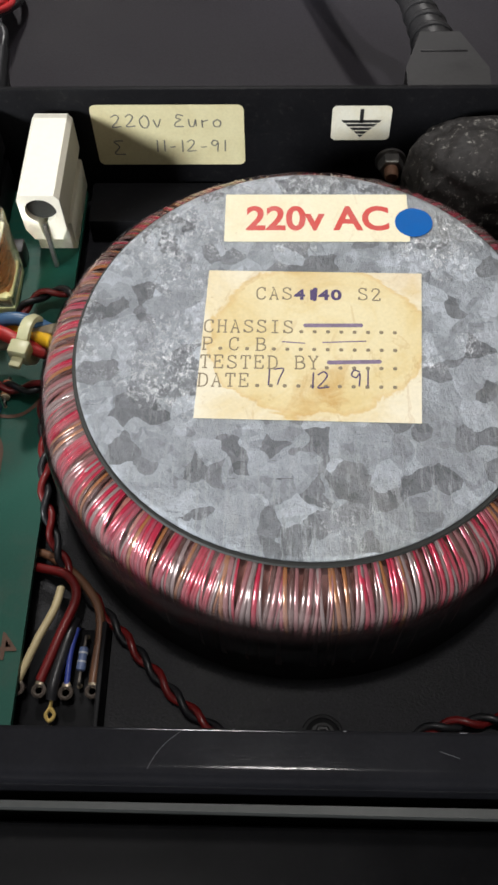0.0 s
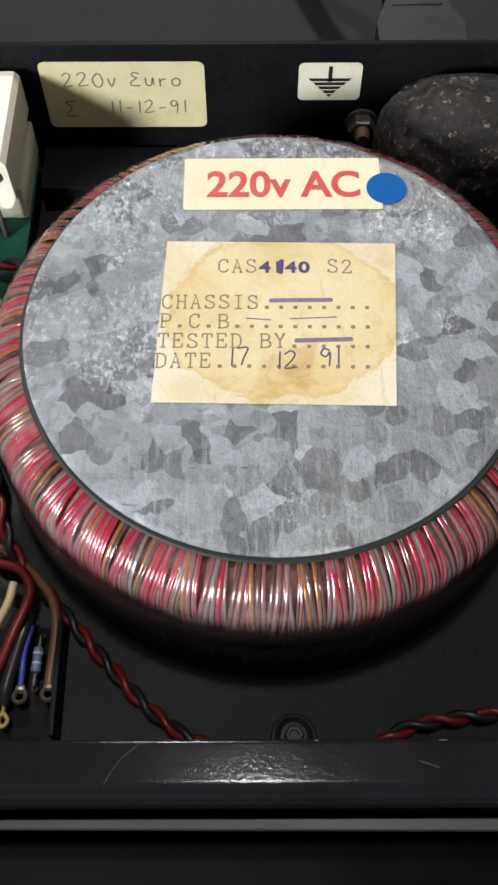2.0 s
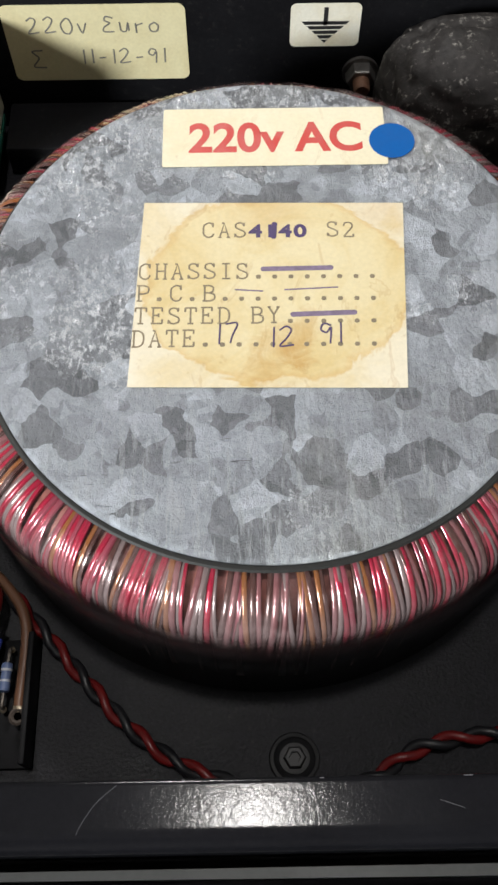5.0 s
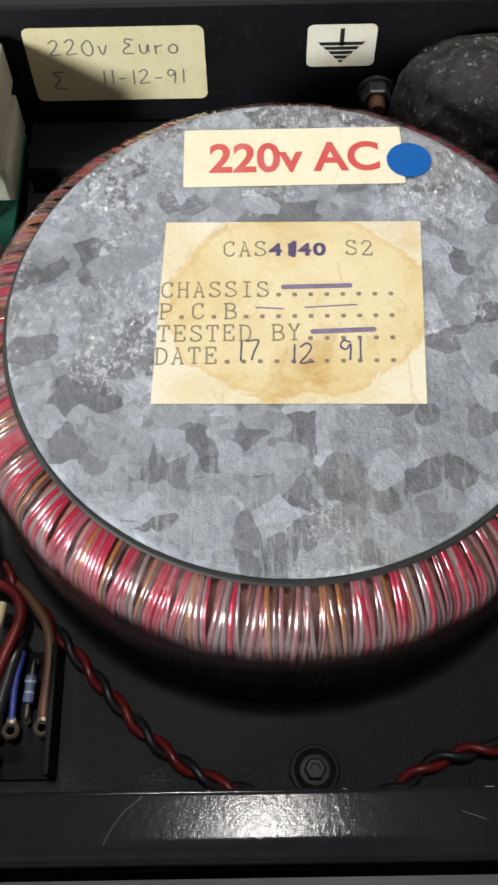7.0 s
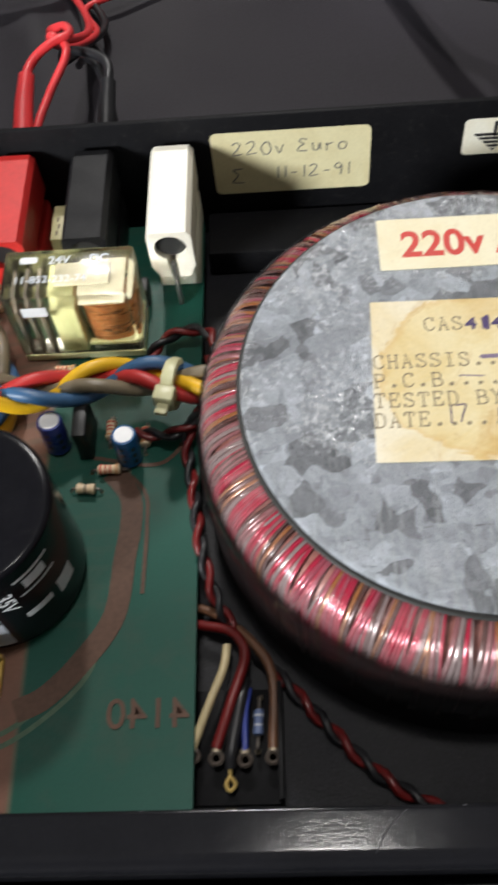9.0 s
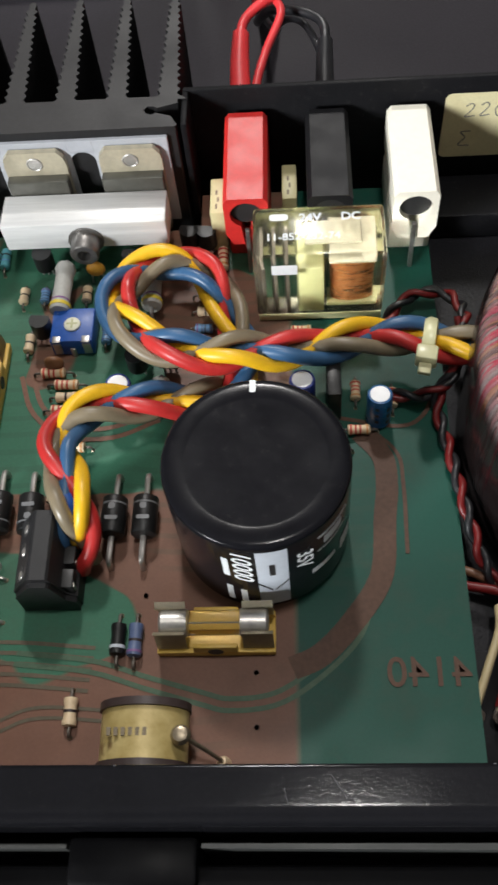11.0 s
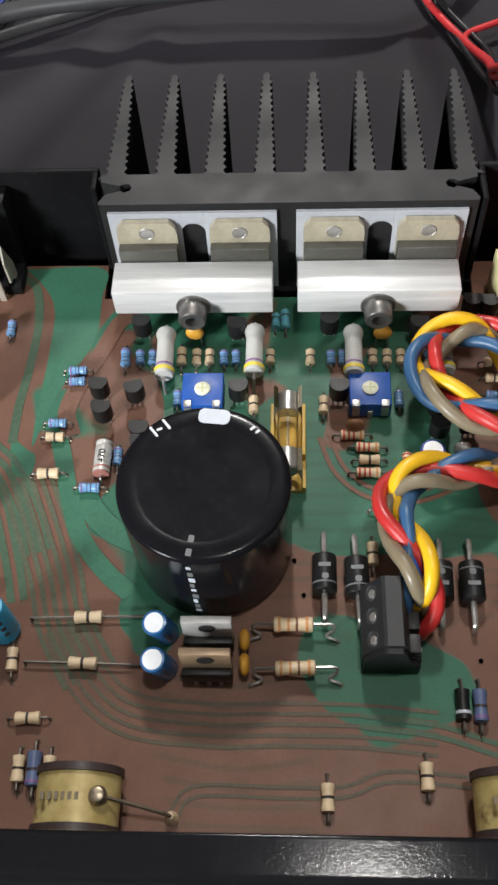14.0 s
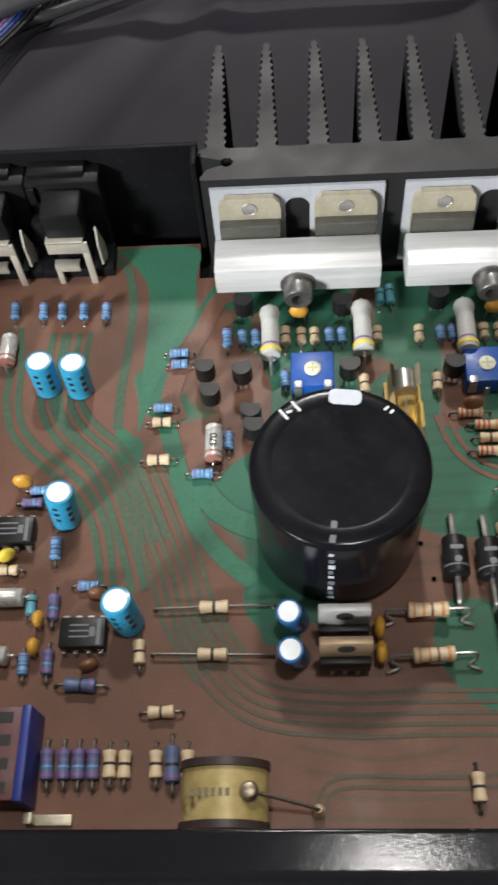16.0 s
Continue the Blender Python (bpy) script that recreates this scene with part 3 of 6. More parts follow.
STROKES = {
    "0": [[(3, 10), (0, 6), (1, 1), (4, 0), (6, 4), (5, 9), (3, 10)]],
    "1": [[(2, 10), (1.6, 0)]],
    "2": [[(0, 8), (3, 10), (5, 8), (3, 4), (0, 0), (6, 0.6)]],
    "7": [[(0, 9.6), (5, 10), (3, 4), (2, 0)]],
    "9": [[(5, 9), (2, 10), (0.6, 7), (3, 5.4), (5, 8), (4.4, 0)]],
    "v": [[(0, 6), (2, 0), (4.6, 6.4)]],
    "E": [[(5.6, 9), (2, 10), (1, 7.6), (3.6, 6), (0.4, 3.4), (0, 0.6), (5.4, 0.4)]],
    "u": [[(0, 6), (0.4, 0.8), (3, 0.4), (4.4, 5.6), (4.6, 0.4)]],
    "r": [[(0.6, 6), (0.8, 0), (1, 4.4), (4.4, 6)]],
    "o": [[(3, 6), (0.4, 4), (1, 0.6), (4, 0.6), (5, 4), (3, 6)]],
    "-": [[(0.4, 4.4), (4.4, 4.8)]],
    "s": [[(5.4, 9.6), (0.6, 9), (3, 5.4), (0, 0.8), (5.6, 0.2)]],
}


def handwriting(text, size, pen, material, parent, m, gap=1.3):
    """Pen strokes, one letter after another, as thin raised lines."""
    bm, x, k = bmesh.new(), 0.0, size / 10
    for n, ch in enumerate(text):
        wide = 4.6
        for stroke in STROKES.get(ch, ()):
            wide = max(p[0] for p in stroke) + 1.0
            tube(spline([(x + p[0] * k, (p[1] + 0.5 * math.sin(n * 2.1)) * k, 0.02) for p in stroke], 5), pen, 5, bm)
        x += (wide + gap) * k
    bmesh.ops.scale(bm, vec=(1, 1, 0.4), verts=bm.verts)
    bmesh.ops.transform(bm, matrix=m, verts=bm.verts)
    return part("handwriting", bm, material, parent)


TYPED = {
    "A": [[(0.8, 0), (3, 10), (5.2, 0)], [(1.7, 3.6), (4.3, 3.6)], [(0, 0), (1.8, 0)], [(4.2, 0), (6, 0)], [(1.8, 10), (3, 10)]],
    "B": [[(0, 0), (3.6, 0)], [(0, 10), (3.4, 10)], [(1, 0), (1, 10)], [(1, 5.3), (3.4, 5.3)], [(3.4, 10), (5, 9), (5, 6.4), (3.4, 5.3)], [(3.4, 5.3), (5.6, 4), (5.6, 1.2), (3.6, 0)]],
    "C": [[(5.3, 7.6), (4.6, 9.6), (2.8, 10), (0.8, 8.2), (0.5, 5), (0.8, 1.8), (2.8, 0), (4.7, 0.6), (5.6, 2.4)], [(5.3, 7.2), (5.3, 10)]],
    "D": [[(0, 0), (3, 0)], [(0, 10), (3, 10)], [(1, 0), (1, 10)], [(3, 10), (5, 8.4), (5.6, 5), (5, 1.6), (3, 0)]],
    "E": [[(0, 0), (5.4, 0)], [(0, 10), (5.2, 10)], [(1, 0), (1, 10)], [(1, 5.2), (3.6, 5.2)], [(5.4, 0), (5.4, 2.6)], [(5.2, 10), (5.2, 7.6)], [(3.6, 4), (3.6, 6.4)]],
    "H": [[(1, 0), (1, 10)], [(5, 0), (5, 10)], [(1, 5.2), (5, 5.2)], [(0, 0), (2, 0)], [(4, 0), (6, 0)], [(0, 10), (2, 10)], [(4, 10), (6, 10)]],
    "I": [[(3, 0), (3, 10)], [(1, 0), (5, 0)], [(1, 10), (5, 10)]],
    "P": [[(0, 0), (2.6, 0)], [(0, 10), (3.4, 10)], [(1, 0), (1, 10)], [(1, 4.6), (3.4, 4.6)], [(3.4, 10), (5.4, 8.8), (5.4, 5.8), (3.4, 4.6)]],
    "S": [[(5, 7.8), (4.2, 9.6), (2.6, 10), (0.9, 9), (1, 6.6), (3, 5.2), (5.2, 3.6), (5.2, 1.2), (3.2, 0), (1.4, 0.4), (0.5, 2.2)], [(5, 7.6), (5, 10)], [(0.5, 0), (0.5, 2.4)]],
    "T": [[(3, 0), (3, 10)], [(0.4, 10), (5.6, 10)], [(0.4, 10), (0.4, 7.4)], [(5.6, 10), (5.6, 7.4)], [(1.6, 0), (4.4, 0)]],
    "Y": [[(0.6, 10), (3, 5)], [(5.4, 10), (3, 5)], [(3, 5), (3, 0)], [(1.6, 0), (4.4, 0)], [(0, 10), (1.6, 10)], [(4.4, 10), (6, 10)]],
    "2": [[(0.7, 7.4), (1.4, 9.4), (3, 10), (4.8, 9), (4.8, 6.6), (2.6, 3.2), (0.6, 0)], [(0.6, 0), (5.4, 0)], [(5.4, 0), (5.4, 1.8)]],
}


def typing(text, size, pitch, material, parent, m):
    """Typewritten slab-serif letters at an even pitch, as thin raised strokes."""
    bm, k = bmesh.new(), size / 10
    rnd = random.Random(text)
    for n, ch in enumerate(text):
        lift = rnd.uniform(-0.06, 0.06)
        if ch == ".":
            prism(rounded(0.78, 0.74, 0.3, 3), 0.0, 0.12, bm, at(n * pitch + 0.95, 0.3, 0))
            continue
        for stroke in TYPED.get(ch, ()):
            line = [(n * pitch + p[0] * k * 1.12, p[1] * k + lift, 0.02) for p in stroke]
            tube(spline(line, 4) if len(line) > 3 else line, 0.155, 5, bm)
    bmesh.ops.scale(bm, vec=(1, 1, 0.3), verts=bm.verts)
    bmesh.ops.transform(bm, matrix=m, verts=bm.verts)
    return part("typed_line", bm, material, parent)


# ---- the room and the table, out of view but closing the place ----
room = thing("room_shell", "plain off-white room walls and ceiling", "wall", kind="structure")
part("wall_back", box(-2500, 2700, 2600, 2650, -800, 2400), M["wallp"], room)
part("wall_front", box(-2500, 2700, -2650, -2600, -800, 2400), M["wallp"], room)
part("wall_west", box(-2550, -2500, -2600, 2600, -800, 2400), M["wallp"], room)
part("wall_east", box(2700, 2750, -2600, 2600, -800, 2400), M["wallp"], room)
part("room_ceiling", box(-2500, 2700, -2600, 2600, 2400, 2450), M["wallp"], room)
part("room_floor", box(-2500, 2700, -2600, 2600, -850, -800), M["wallp"], room)


def cover_sheet():
    """Dark cover on the table, with slack folds and ridges that imitate shadow bands."""
    bm = bmesh.new()
    nx, ny = 300, 260
    # lines of low ridges shaped to imitate cable shadows on the cover
    shadow_ridges = (((-70, 58), (-26, 138)), ((-26, 138), (61, 131)), ((61, 131), (74, 56)), ((-100, 82), (-43, 146)))
    grid = []
    for j in range(ny + 1):
        row = []
        for i in range(nx + 1):
            x, y = -700 + 1500 * i / nx, -600 + 1400 * j / ny
            h = 0.0
            if y > 25:
                fade = min(1, (y - 25) / 60)
                h = fade * (0.9 * math.sin((x * 0.6 + y) * 0.030) ** 8 + 0.9 * noise.noise((x * 0.012, y * 0.012, 0)))
                for (ax, ay), (bx, by) in shadow_ridges:
                    u = ((x - ax) * (bx - ax) + (y - ay) * (by - ay)) / ((bx - ax) ** 2 + (by - ay) ** 2)
                    u = max(0.0, min(1.0, u))
                    gap = math.hypot(x - ax - u * (bx - ax), y - ay - u * (by - ay))
                    h += 0.6 * fade * 3.2 * math.exp(-((gap / 6.5) ** 2))
            row.append(bm.verts.new((x, y, -9 + h)))
        grid.append(row)
    for a, b in zip(grid, grid[1:]):
        for i in range(nx):
            bm.faces.new((a[i], a[i + 1], b[i + 1], b[i]))
    return bm


sheet = tagged(part("table_cover", cover_sheet(), M["cloth"], None, smooth=60), "dark grey creased cover, shadow bands shaped in, laid over the table", "table cover", kind="structure")
table = thing("table", "dark table under the cover", "table", kind="structure")
part("tabletop", box(-700, 800, -600, 800, -50, -14, 4), M["cloth"], table)
for x in (-660, 760):
    for y in (-560, 760):
        part("leg", box(x - 25, x + 25, y - 25, y + 25, -800, -50, 3), M["cloth"], table)

# ---- the case ----
case = thing("amplifier_case", "black painted steel amplifier case with its lid off", "amplifier case")
part("base_plate", box(-118, 248, -137, 20, 2.4, 4, 0.3), M["floor"], case, "black speckled powder-coated base plate")
part("back_panel", box(66.2, 248, 20, 21.4, -4, 41, 0.35), M["panel"], case)
part("back_panel", box(-118, -25.5, 20, 21.4, -4, 41, 0.35), M["panel"], case)
part("cutout_edge", box(66.2, 67.6, 9, 20, 12, 41, 0.3), M["panel"], case)
part("cutout_edge", box(-27, -25.6, 14, 20, 12, 41, 0.3), M["panel"], case)
part("side_panel", box(248, 249.5, -137, 21.4, -4, 41, 0.4), M["panel"], case)
part("side_panel", box(-119.5, -118, -137, 21.4, -4, 41, 0.4), M["panel"], case)


def lip():
    """Folded front edge: inner wall, flat top with rounded shoulders, outer wall."""
    r = []
    r += [(-129.5, 4), (-129.5, 40.4), (-129.6, 40.8), (-129.9, 41.0), (-130.3, 41.0), (-135.2, 41.0)]
    r += [(-135.6 - 2.6 * math.sin(radians(a)), 38.4 + 2.6 * math.cos(radians(a))) for a in range(0, 91, 15)]
    r += [(-138.2, 4), (-137, 4), (-137, 37.6), (-135.6, 39.6), (-130.6, 39.6), (-130.6, 4)]
    bm = prism(r, -118, 248, m=Matrix(((0, 0, 1, 0), (1, 0, 0, 0), (0, 1, 0, 0), (0, 0, 0, 1))))
    return bm


part("front_lip", lip(), M["case"], case, "glossy black folded front edge", smooth=35)
part("floor_rib", box(124.5, 248, 5, 19, 4, 12, 0.8), M["panel"], case)

M["scratch"] = mat("bare_scratch", (0.10, 0.10, 0.11), 0.5, 0.2, 0.4)
for pts in ([(159.0, -130.2), (156.4, -132.4), (154.6, -135.0), (154.2, -136.0)], [(95, -131), (97.4, -134.6)], [(88, -133), (88.6, -135.4)], [(200, -132.6), (203, -133.6)]):
    part("scratch", tube(spline([(x, y, 41.0) for x, y in pts], 5), 0.045, 5), M["scratch"], case)
for k in range(9):
    x = random.uniform(-60, 230)
    part("chip_mark", box(x, x + random.uniform(0.2, 0.7), -129.78, -129.66, 40.8, 40.96), M["scratch"], case)

fascia = thing("front_panel", "black front panel with a thin grey top edge", "front panel")
part("panel_body", box(-124, 254, -172, -142.7, -8, 31.5, 1.0), M["fascia"], fascia)
part("edge_strip", prism([(75, -139.9), (254, -139.8), (254, -141.5), (75, -140.6)], 20, 33.4), M["strip"], fascia, "thin grey edge strip", smooth=0)
part("edge_strip", box(-124, 54, -140.7, -139.9, 20, 33.4, 0.15), M["strip"], fascia, "thin grey edge strip")
part("latch_block", box(54.5, 74.5, -146, -139, 12, 34.0, 0.8), M["fascia"], fascia)

board_outline = [(-116, -128), (123.5, -128), (123.5, 15.5), (68, 15.5), (68, 4), (-27.5, 4), (-27.5, 15.5), (-116, 15.5)]
board = tagged(part("circuit_board", prism(board_outline, 10.4, 12, bevel=0.15), M["board"], None, smooth=0), "green and brown printed circuit board in the case", "circuit board")
for hx, hy in ((-110, -122), (118, -122), (118, 10), (-110, 10), (30, -40)):
    stand = tagged(part("standoff", lathe([(2.4, 0), (2.4, 6.4)], 12, "z"), M["steel"], None), "small metal standoff under the circuit board", "standoff", "board standoffs")
    put(stand, hx, hy, 4)


# ---- toroidal transformer ----
def toroid():
    t = thing("toroidal_transformer", "large toroidal transformer with taped copper and red windings", "transformer", 180, -57.6, 4)
    core = [(40, 0.4), (50, 0.4), (52.0, 3), (52.6, 8), (52.6, 28), (51.9, 31.8), (50.6, 34.3), (48.6, 36.2), (46, 37.6), (40, 38.6)]
    part("core", lathe(core, 96), M["underwind"], t)
    path = [(41.5, 39.2), (46, 38.5), (49.2, 36.9), (51.6, 34.7), (52.9, 31.8), (53.3, 27), (53.3, 12), (52.2, 3), (49.5, 0.6)]
    rnd = random.Random(4)
    kinds = []
    for w in (0.30, 0.40, 0.48, 0.56):
        for lean, proud in ((-0.010, 0.12), (0.004, -0.06), (0.012, 0.05)):
            bm = bmesh.new()
            for s in (-1, 1):
                base = s * 0.84 * w / 51
                line = [((r + proud * s) * math.cos(base + lean * (k - 4) / 2), (r + proud * s) * math.sin(base + lean * (k - 4) / 2), z + proud * s * 0.6) for k, (r, z) in enumerate(path)]
                tube(spline(line, 2), w, 6, bm)
            me = part("wire_turn", bm, M["winding"], t, smooth=60)
            kinds.append((w, me.data))
            bpy.data.objects.remove(me)
    ang = 0.0
    while ang < 359.0:
        w, data = rnd.choice(kinds)
        step = math.degrees(4 * w * 0.84 / 51)
        turn = new("wire_turn", data)
        turn.parent = t
        turn.rotation_euler.z = radians(ang + step / 2)
        ang += step
    part("side_tape", lathe([(53.8, 1.0), (54.4, 2.0), (54.6, 24.0), (54.6, 27.0), (54.5, 29.0), (54.3, 31.0), (53.9, 32.6), (53.5, 33.6)], 128), M["shadedtape"], t, "dark tape round the side with painted shade")

    def wrap():
        """Thin clear tape over the turns, pulled into shallow facets."""
        bm = bmesh.new()
        prof = [(45.6, 39.5), (48.2, 38.3), (50.6, 36.7), (52.5, 34.6), (53.6, 32.0), (54.1, 29.0)]
        n = 432
        rows = []
        for q in range(n):
            a = 6.28318530718 * q / n
            dent = 0.10 * math.sin(q * 0.524) + 0.16 * noise.noise((math.cos(a) * 9, math.sin(a) * 9, 3.0))
            rows.append([bm.verts.new(((r + dent) * math.cos(a), (r + dent) * math.sin(a), z + dent)) for r, z in prof])
        for q in range(n):
            for u, v in zip(range(len(prof) - 1), range(1, len(prof))):
                bm.faces.new((rows[q][u], rows[q][v], rows[(q + 1) % n][v], rows[(q + 1) % n][u]))
        return bm

    part("clear_tape", wrap(), M["cleartape"], t, "glossy clear tape over the shoulder", smooth=60).visible_shadow = False
    part("gasket", lathe([(20, 39.8), (45.6, 39.8), (45.9, 40.2), (45.6, 40.5), (20, 40.5)], 96), M["gasket"], t)
    plate = part("clamp_plate", lathe([(0, 40.5), (44.4, 40.5), (45, 40.8), (45, 41.2), (44.5, 41.5), (44, 41.55), (0, 41.5)], 120), M["galv"], t, "galvanised steel plate with grey crystal spangle", smooth=30)
    return t


toroid()


def label_sheet(name, w, h, r, material, thick=0.12, sag=0.0):
    return prism(rounded(w, h, r, 4), 0, thick)


top = 45.62
typed = thing("typed_label", "aged cream paper label with typed lines on the transformer", "label", 180.5, -57.3, top, -0.6)
part("paper", prism([(-20.6, 17.4), (22.2, 17.1), (20.2, -18.0), (-21.7, -17.6)], 0, 0.12), M["paper"], typed, "stained typed paper", smooth=0)
words("4140", 3.5, M["ink"], typed, at(-3.3, 10.2, 0.14), bold=0.12, spread=1.15, width=1.2)
part("ink_blot", prism(rounded(0.9, 3.4, 0.4), 0.13, 0.16, m=at(0.75, 11.5, 0, 0, 0, -4)), M["ink"], typed, smooth=0)
for text, x, y in (("CAS", -10.9, 10.2), ("S2", 9.3, 10.2), ("CHASSIS........", -20.9, 2.0), ("P.C.B..........", -21.0, -2.2), ("TESTED BY......", -21.2, -6.4), ("DATE...........", -21.4, -10.6)):
    typing(text, 2.9, 2.58, M["type"], typed, at(x, y, 0.13))
handwriting("17", 3.6, 0.15, M["ink"], typed, at(-8.6, -10.2, 0.15))
handwriting("12", 3.6, 0.15, M["ink"], typed, at(-0.3, -10.8, 0.15))
handwriting("91", 3.6, 0.15, M["ink"], typed, at(7.4, -10.2, 0.15))
part("ink_bar", prism(rounded(11.6, 0.9, 0.42), 0.13, 0.15, m=at(4.3, 3.9, 0, 0, 0, 1)), M["inkpale"], typed, smooth=0)
part("ink_bar", prism(rounded(10.4, 0.9, 0.42), 0.13, 0.15, m=at(8.2, -4.7, 0, 0, 0, 2)), M["inkpale"], typed, smooth=0)
part("ink_dash", prism(rounded(4.5, 0.25, 0.1), 0.13, 0.15, m=at(-3.4, -0.3, 0, 0, 0, -4)), M["inkpale"], typed, smooth=0)
part("ink_dash", prism(rounded(8.5, 0.25, 0.1), 0.13, 0.15, m=at(6.4, 0.0, 0, 0, 0, 3)), M["inkpale"], typed, smooth=0)

volt = thing("voltage_label", "cream label printed 220v AC in red on the transformer", "label", 182, -25.4, top, 0)
part("paper", prism(rounded(38.4, 13.1, 0.3, 2), 0, 0.12), M["paper2"], volt, smooth=0)
words("220v AC", 9.1, M["redink"], volt, at(-14.8, -3.3, 0.13), bold=0.24, width=0.92)
dot = tagged(part("round_sticker", prism([(3.9 * math.cos(i * 0.1745), 3.9 * math.sin(i * 0.1745)) for i in range(36)], 0, 0.1), M["bluedot"], None, smooth=0), "small round blue sticker on the voltage label", "sticker")
put(dot, 202.2, -26.8, top + 0.14)

upright = at(0, 0, 0, 90, 0, 0)
euro = thing("handwritten_label", "yellowed label with handwriting on the black back panel", "label", 146.3, 19.97, 26.9)
part("paper", prism(rounded(38, 19.2, 1.6), 0, 0.12, m=upright), M["paper3"], euro, smooth=0)
handwriting("220v", 3.8, 0.18, M["pencil"], euro, upright @ at(-14.0, 2.8, 0.14), 2.2)
handwriting("Euro", 3.9, 0.18, M["pencil"], euro, upright @ at(1.8, 2.8, 0.14), 2.2)
handwriting("s", 4.8, 0.19, M["pencil"], euro, upright @ at(-14.6, -6.2, 0.14))
handwriting("11-12-91", 3.7, 0.18, M["pencil"], euro, upright @ at(-4.0, -5.2, 0.14), 2.0)

earth = thing("earth_sticker", "white sticker with a black earth symbol on the back panel", "sticker", 194.3, 19.97, 30.7)
part("paper", prism(rounded(14.6, 10.6, 1.3), 0, 0.12, m=upright), M["paper4"], earth, smooth=0)
part("earth_stem", prism(rounded(0.9, 4.4, 0.1), 0.13, 0.17, m=upright @ at(0, 2.2, 0)), M["blackink"], earth, smooth=0)
for k, w in enumerate((10, 7.8, 5.6, 3.4, 1.4)):
    part("earth_bar", prism(((-w / 2, 0.42), (w / 2, 0.42), (w / 2 - 0.7, -0.42), (-w / 2 + 0.7, -0.42)), 0.13, 0.17, m=upright @ at(0, 0.6 - 1.15 * k, 0)), M["blackink"], earth, smooth=0)


# ---- large capacitors ----
def big_cap(x, y, turn):
    c = thing("filter_capacitor", "large black electrolytic capacitor standing on the circuit board", "capacitor", x, y, 12, turn, "filter capacitors")
    prof = [(16.2, 0), (16.9, 0.8), (17.15, 2), (17.2, 2.6), (17.2, 28.7), (17.2, 29.0), (17.1, 29.5), (16.8, 29.85), (16.3, 30.0), (15.6, 30.06), (13.6, 30.05), (13.2, 29.99), (12.8, 29.96), (4, 29.97), (0, 29.98)]
    part("sleeve", lathe(prof, 72), M["sleeve"], c, smooth=50)
    return c


def on_side(a, z, r=17.24):
    """Frame on the sleeve at the angle a (degrees): x along the girth, y up, z outwards."""
    return Matrix.Rotation(radians(a + 90), 4, "Z") @ Matrix.Translation((0, -r, z)) @ Matrix.Rotation(radians(90), 4, "X")


def patch(a0, a1, z0, z1, r=17.27, n=8, bm=None):
    own = bmesh.new()
    cols = []
    for i in range(n + 1):
        a = radians(a0 + (a1 - a0) * i / n)
        cols.append([own.verts.new((r * math.cos(a), r * math.sin(a), z)) for z in (z0, z1)])
    for p, q in zip(cols, cols[1:]):
        own.faces.new((p[0], q[0], q[1], p[1]))
    return join(bm, own)


cap_a = big_cap(4.4, -66.3, 0)
for k in range(9):
    part("print_bar", patch(-99, -96 + (k % 3) * 0.6, 27.6 - 2.7 * k - (1.9 if k % 4 else 1.2), 27.6 - 2.7 * k, n=3), M["dimprint" if k % 2 else "capmark"], cap_a)
for r0 in (15.2, 12.4):
    part("print_bar", prism(rounded(1.1, 1.5, 0.2), 30.06, 30.1, m=at(-2.2 * r0 / 17, -r0, 0, 0, 0, -8)), M["dimprint"], cap_a, smooth=0)
part("rim_mark", prism(rounded(6.4, 3.4, 1.2), 30.05, 30.22, m=at(1.6, 14.6, 0, 0, 0, -6)), M["capmark"], cap_a, "pale paint dab", smooth=0)
for dx, dy, w, a in ((-10.4, 11.0, 2.8, -52), (-9.3, 11.6, 1.2, 20), (-8.0, 12.8, 2.8, -52), (9.4, 11.8, 1.2, 40), (10.4, 11.0, 1.0, 40)):
    part("rim_mark", prism(rounded(w, 0.5, 0.2), 30.05, 30.22, m=at(dx, dy, 0, 0, 0, a)), M["print"], cap_a, smooth=0)

cap_b = big_cap(83.6, -77.8, 0)
part("arrow_band", patch(-91, -72, 3, 28.2), M["capmark"], cap_b, "grey polarity arrow band")
part("minus_sign", patch(-83.5, -80, 17.5, 22.5, r=17.32, n=3), M["blackink"], cap_b)
for a in (-87, -76.5):
    bm = patch(a - 4.4, a + 4.4, -0.4, 0.4, r=17.33, n=4)
    for v in bm.verts:
        v.co.z += 12.2 + (1 if a < -80 else -1) * (-0.42) * (math.degrees(math.atan2(v.co.y, v.co.x)) - a)
    part("arrow_line", bm, M["blackink"], cap_b)
words("10000", 5.2, M["print"], cap_b, on_side(-105, 28.2, 17.3) @ at(0, 0, 0, 0, 0, -90), bold=0.06)
words("35V", 4.4, M["print"], cap_b, on_side(-66, 24.0, 17.3) @ at(0, 0, 0, 0, 0, -90), bold=0.06)
for a, z0, z1 in ((-112, 16, 24), (-112, 4, 11), (-103, 4, 10)):
    part("print_bar", patch(a, a + 4, z0, z1, n=3), M["print"], cap_b)
for a0, a1, z0, z1 in ((-52, -24, 25.2, 26.0), (-47, -30, 21.4, 24.4), (-52, -24, 19.6, 20.2), (-56, -36, 11, 13), (-30, -14, 9, 14)):
    part("print_bar", patch(a0, a1, z0, z1), M["print"], cap_b)
part("rim_mark", prism(rounded(1.2, 2.6, 0.3), 30.05, 30.22, m=at(-0.6, 15.4, 0)), M["print"], cap_b, smooth=0)


# ---- heat sink with clamped power transistors ----
sink = thing("heat_sink", "black finned heat sink on the back of the case", "heat sink", 20.5, 8, 0)


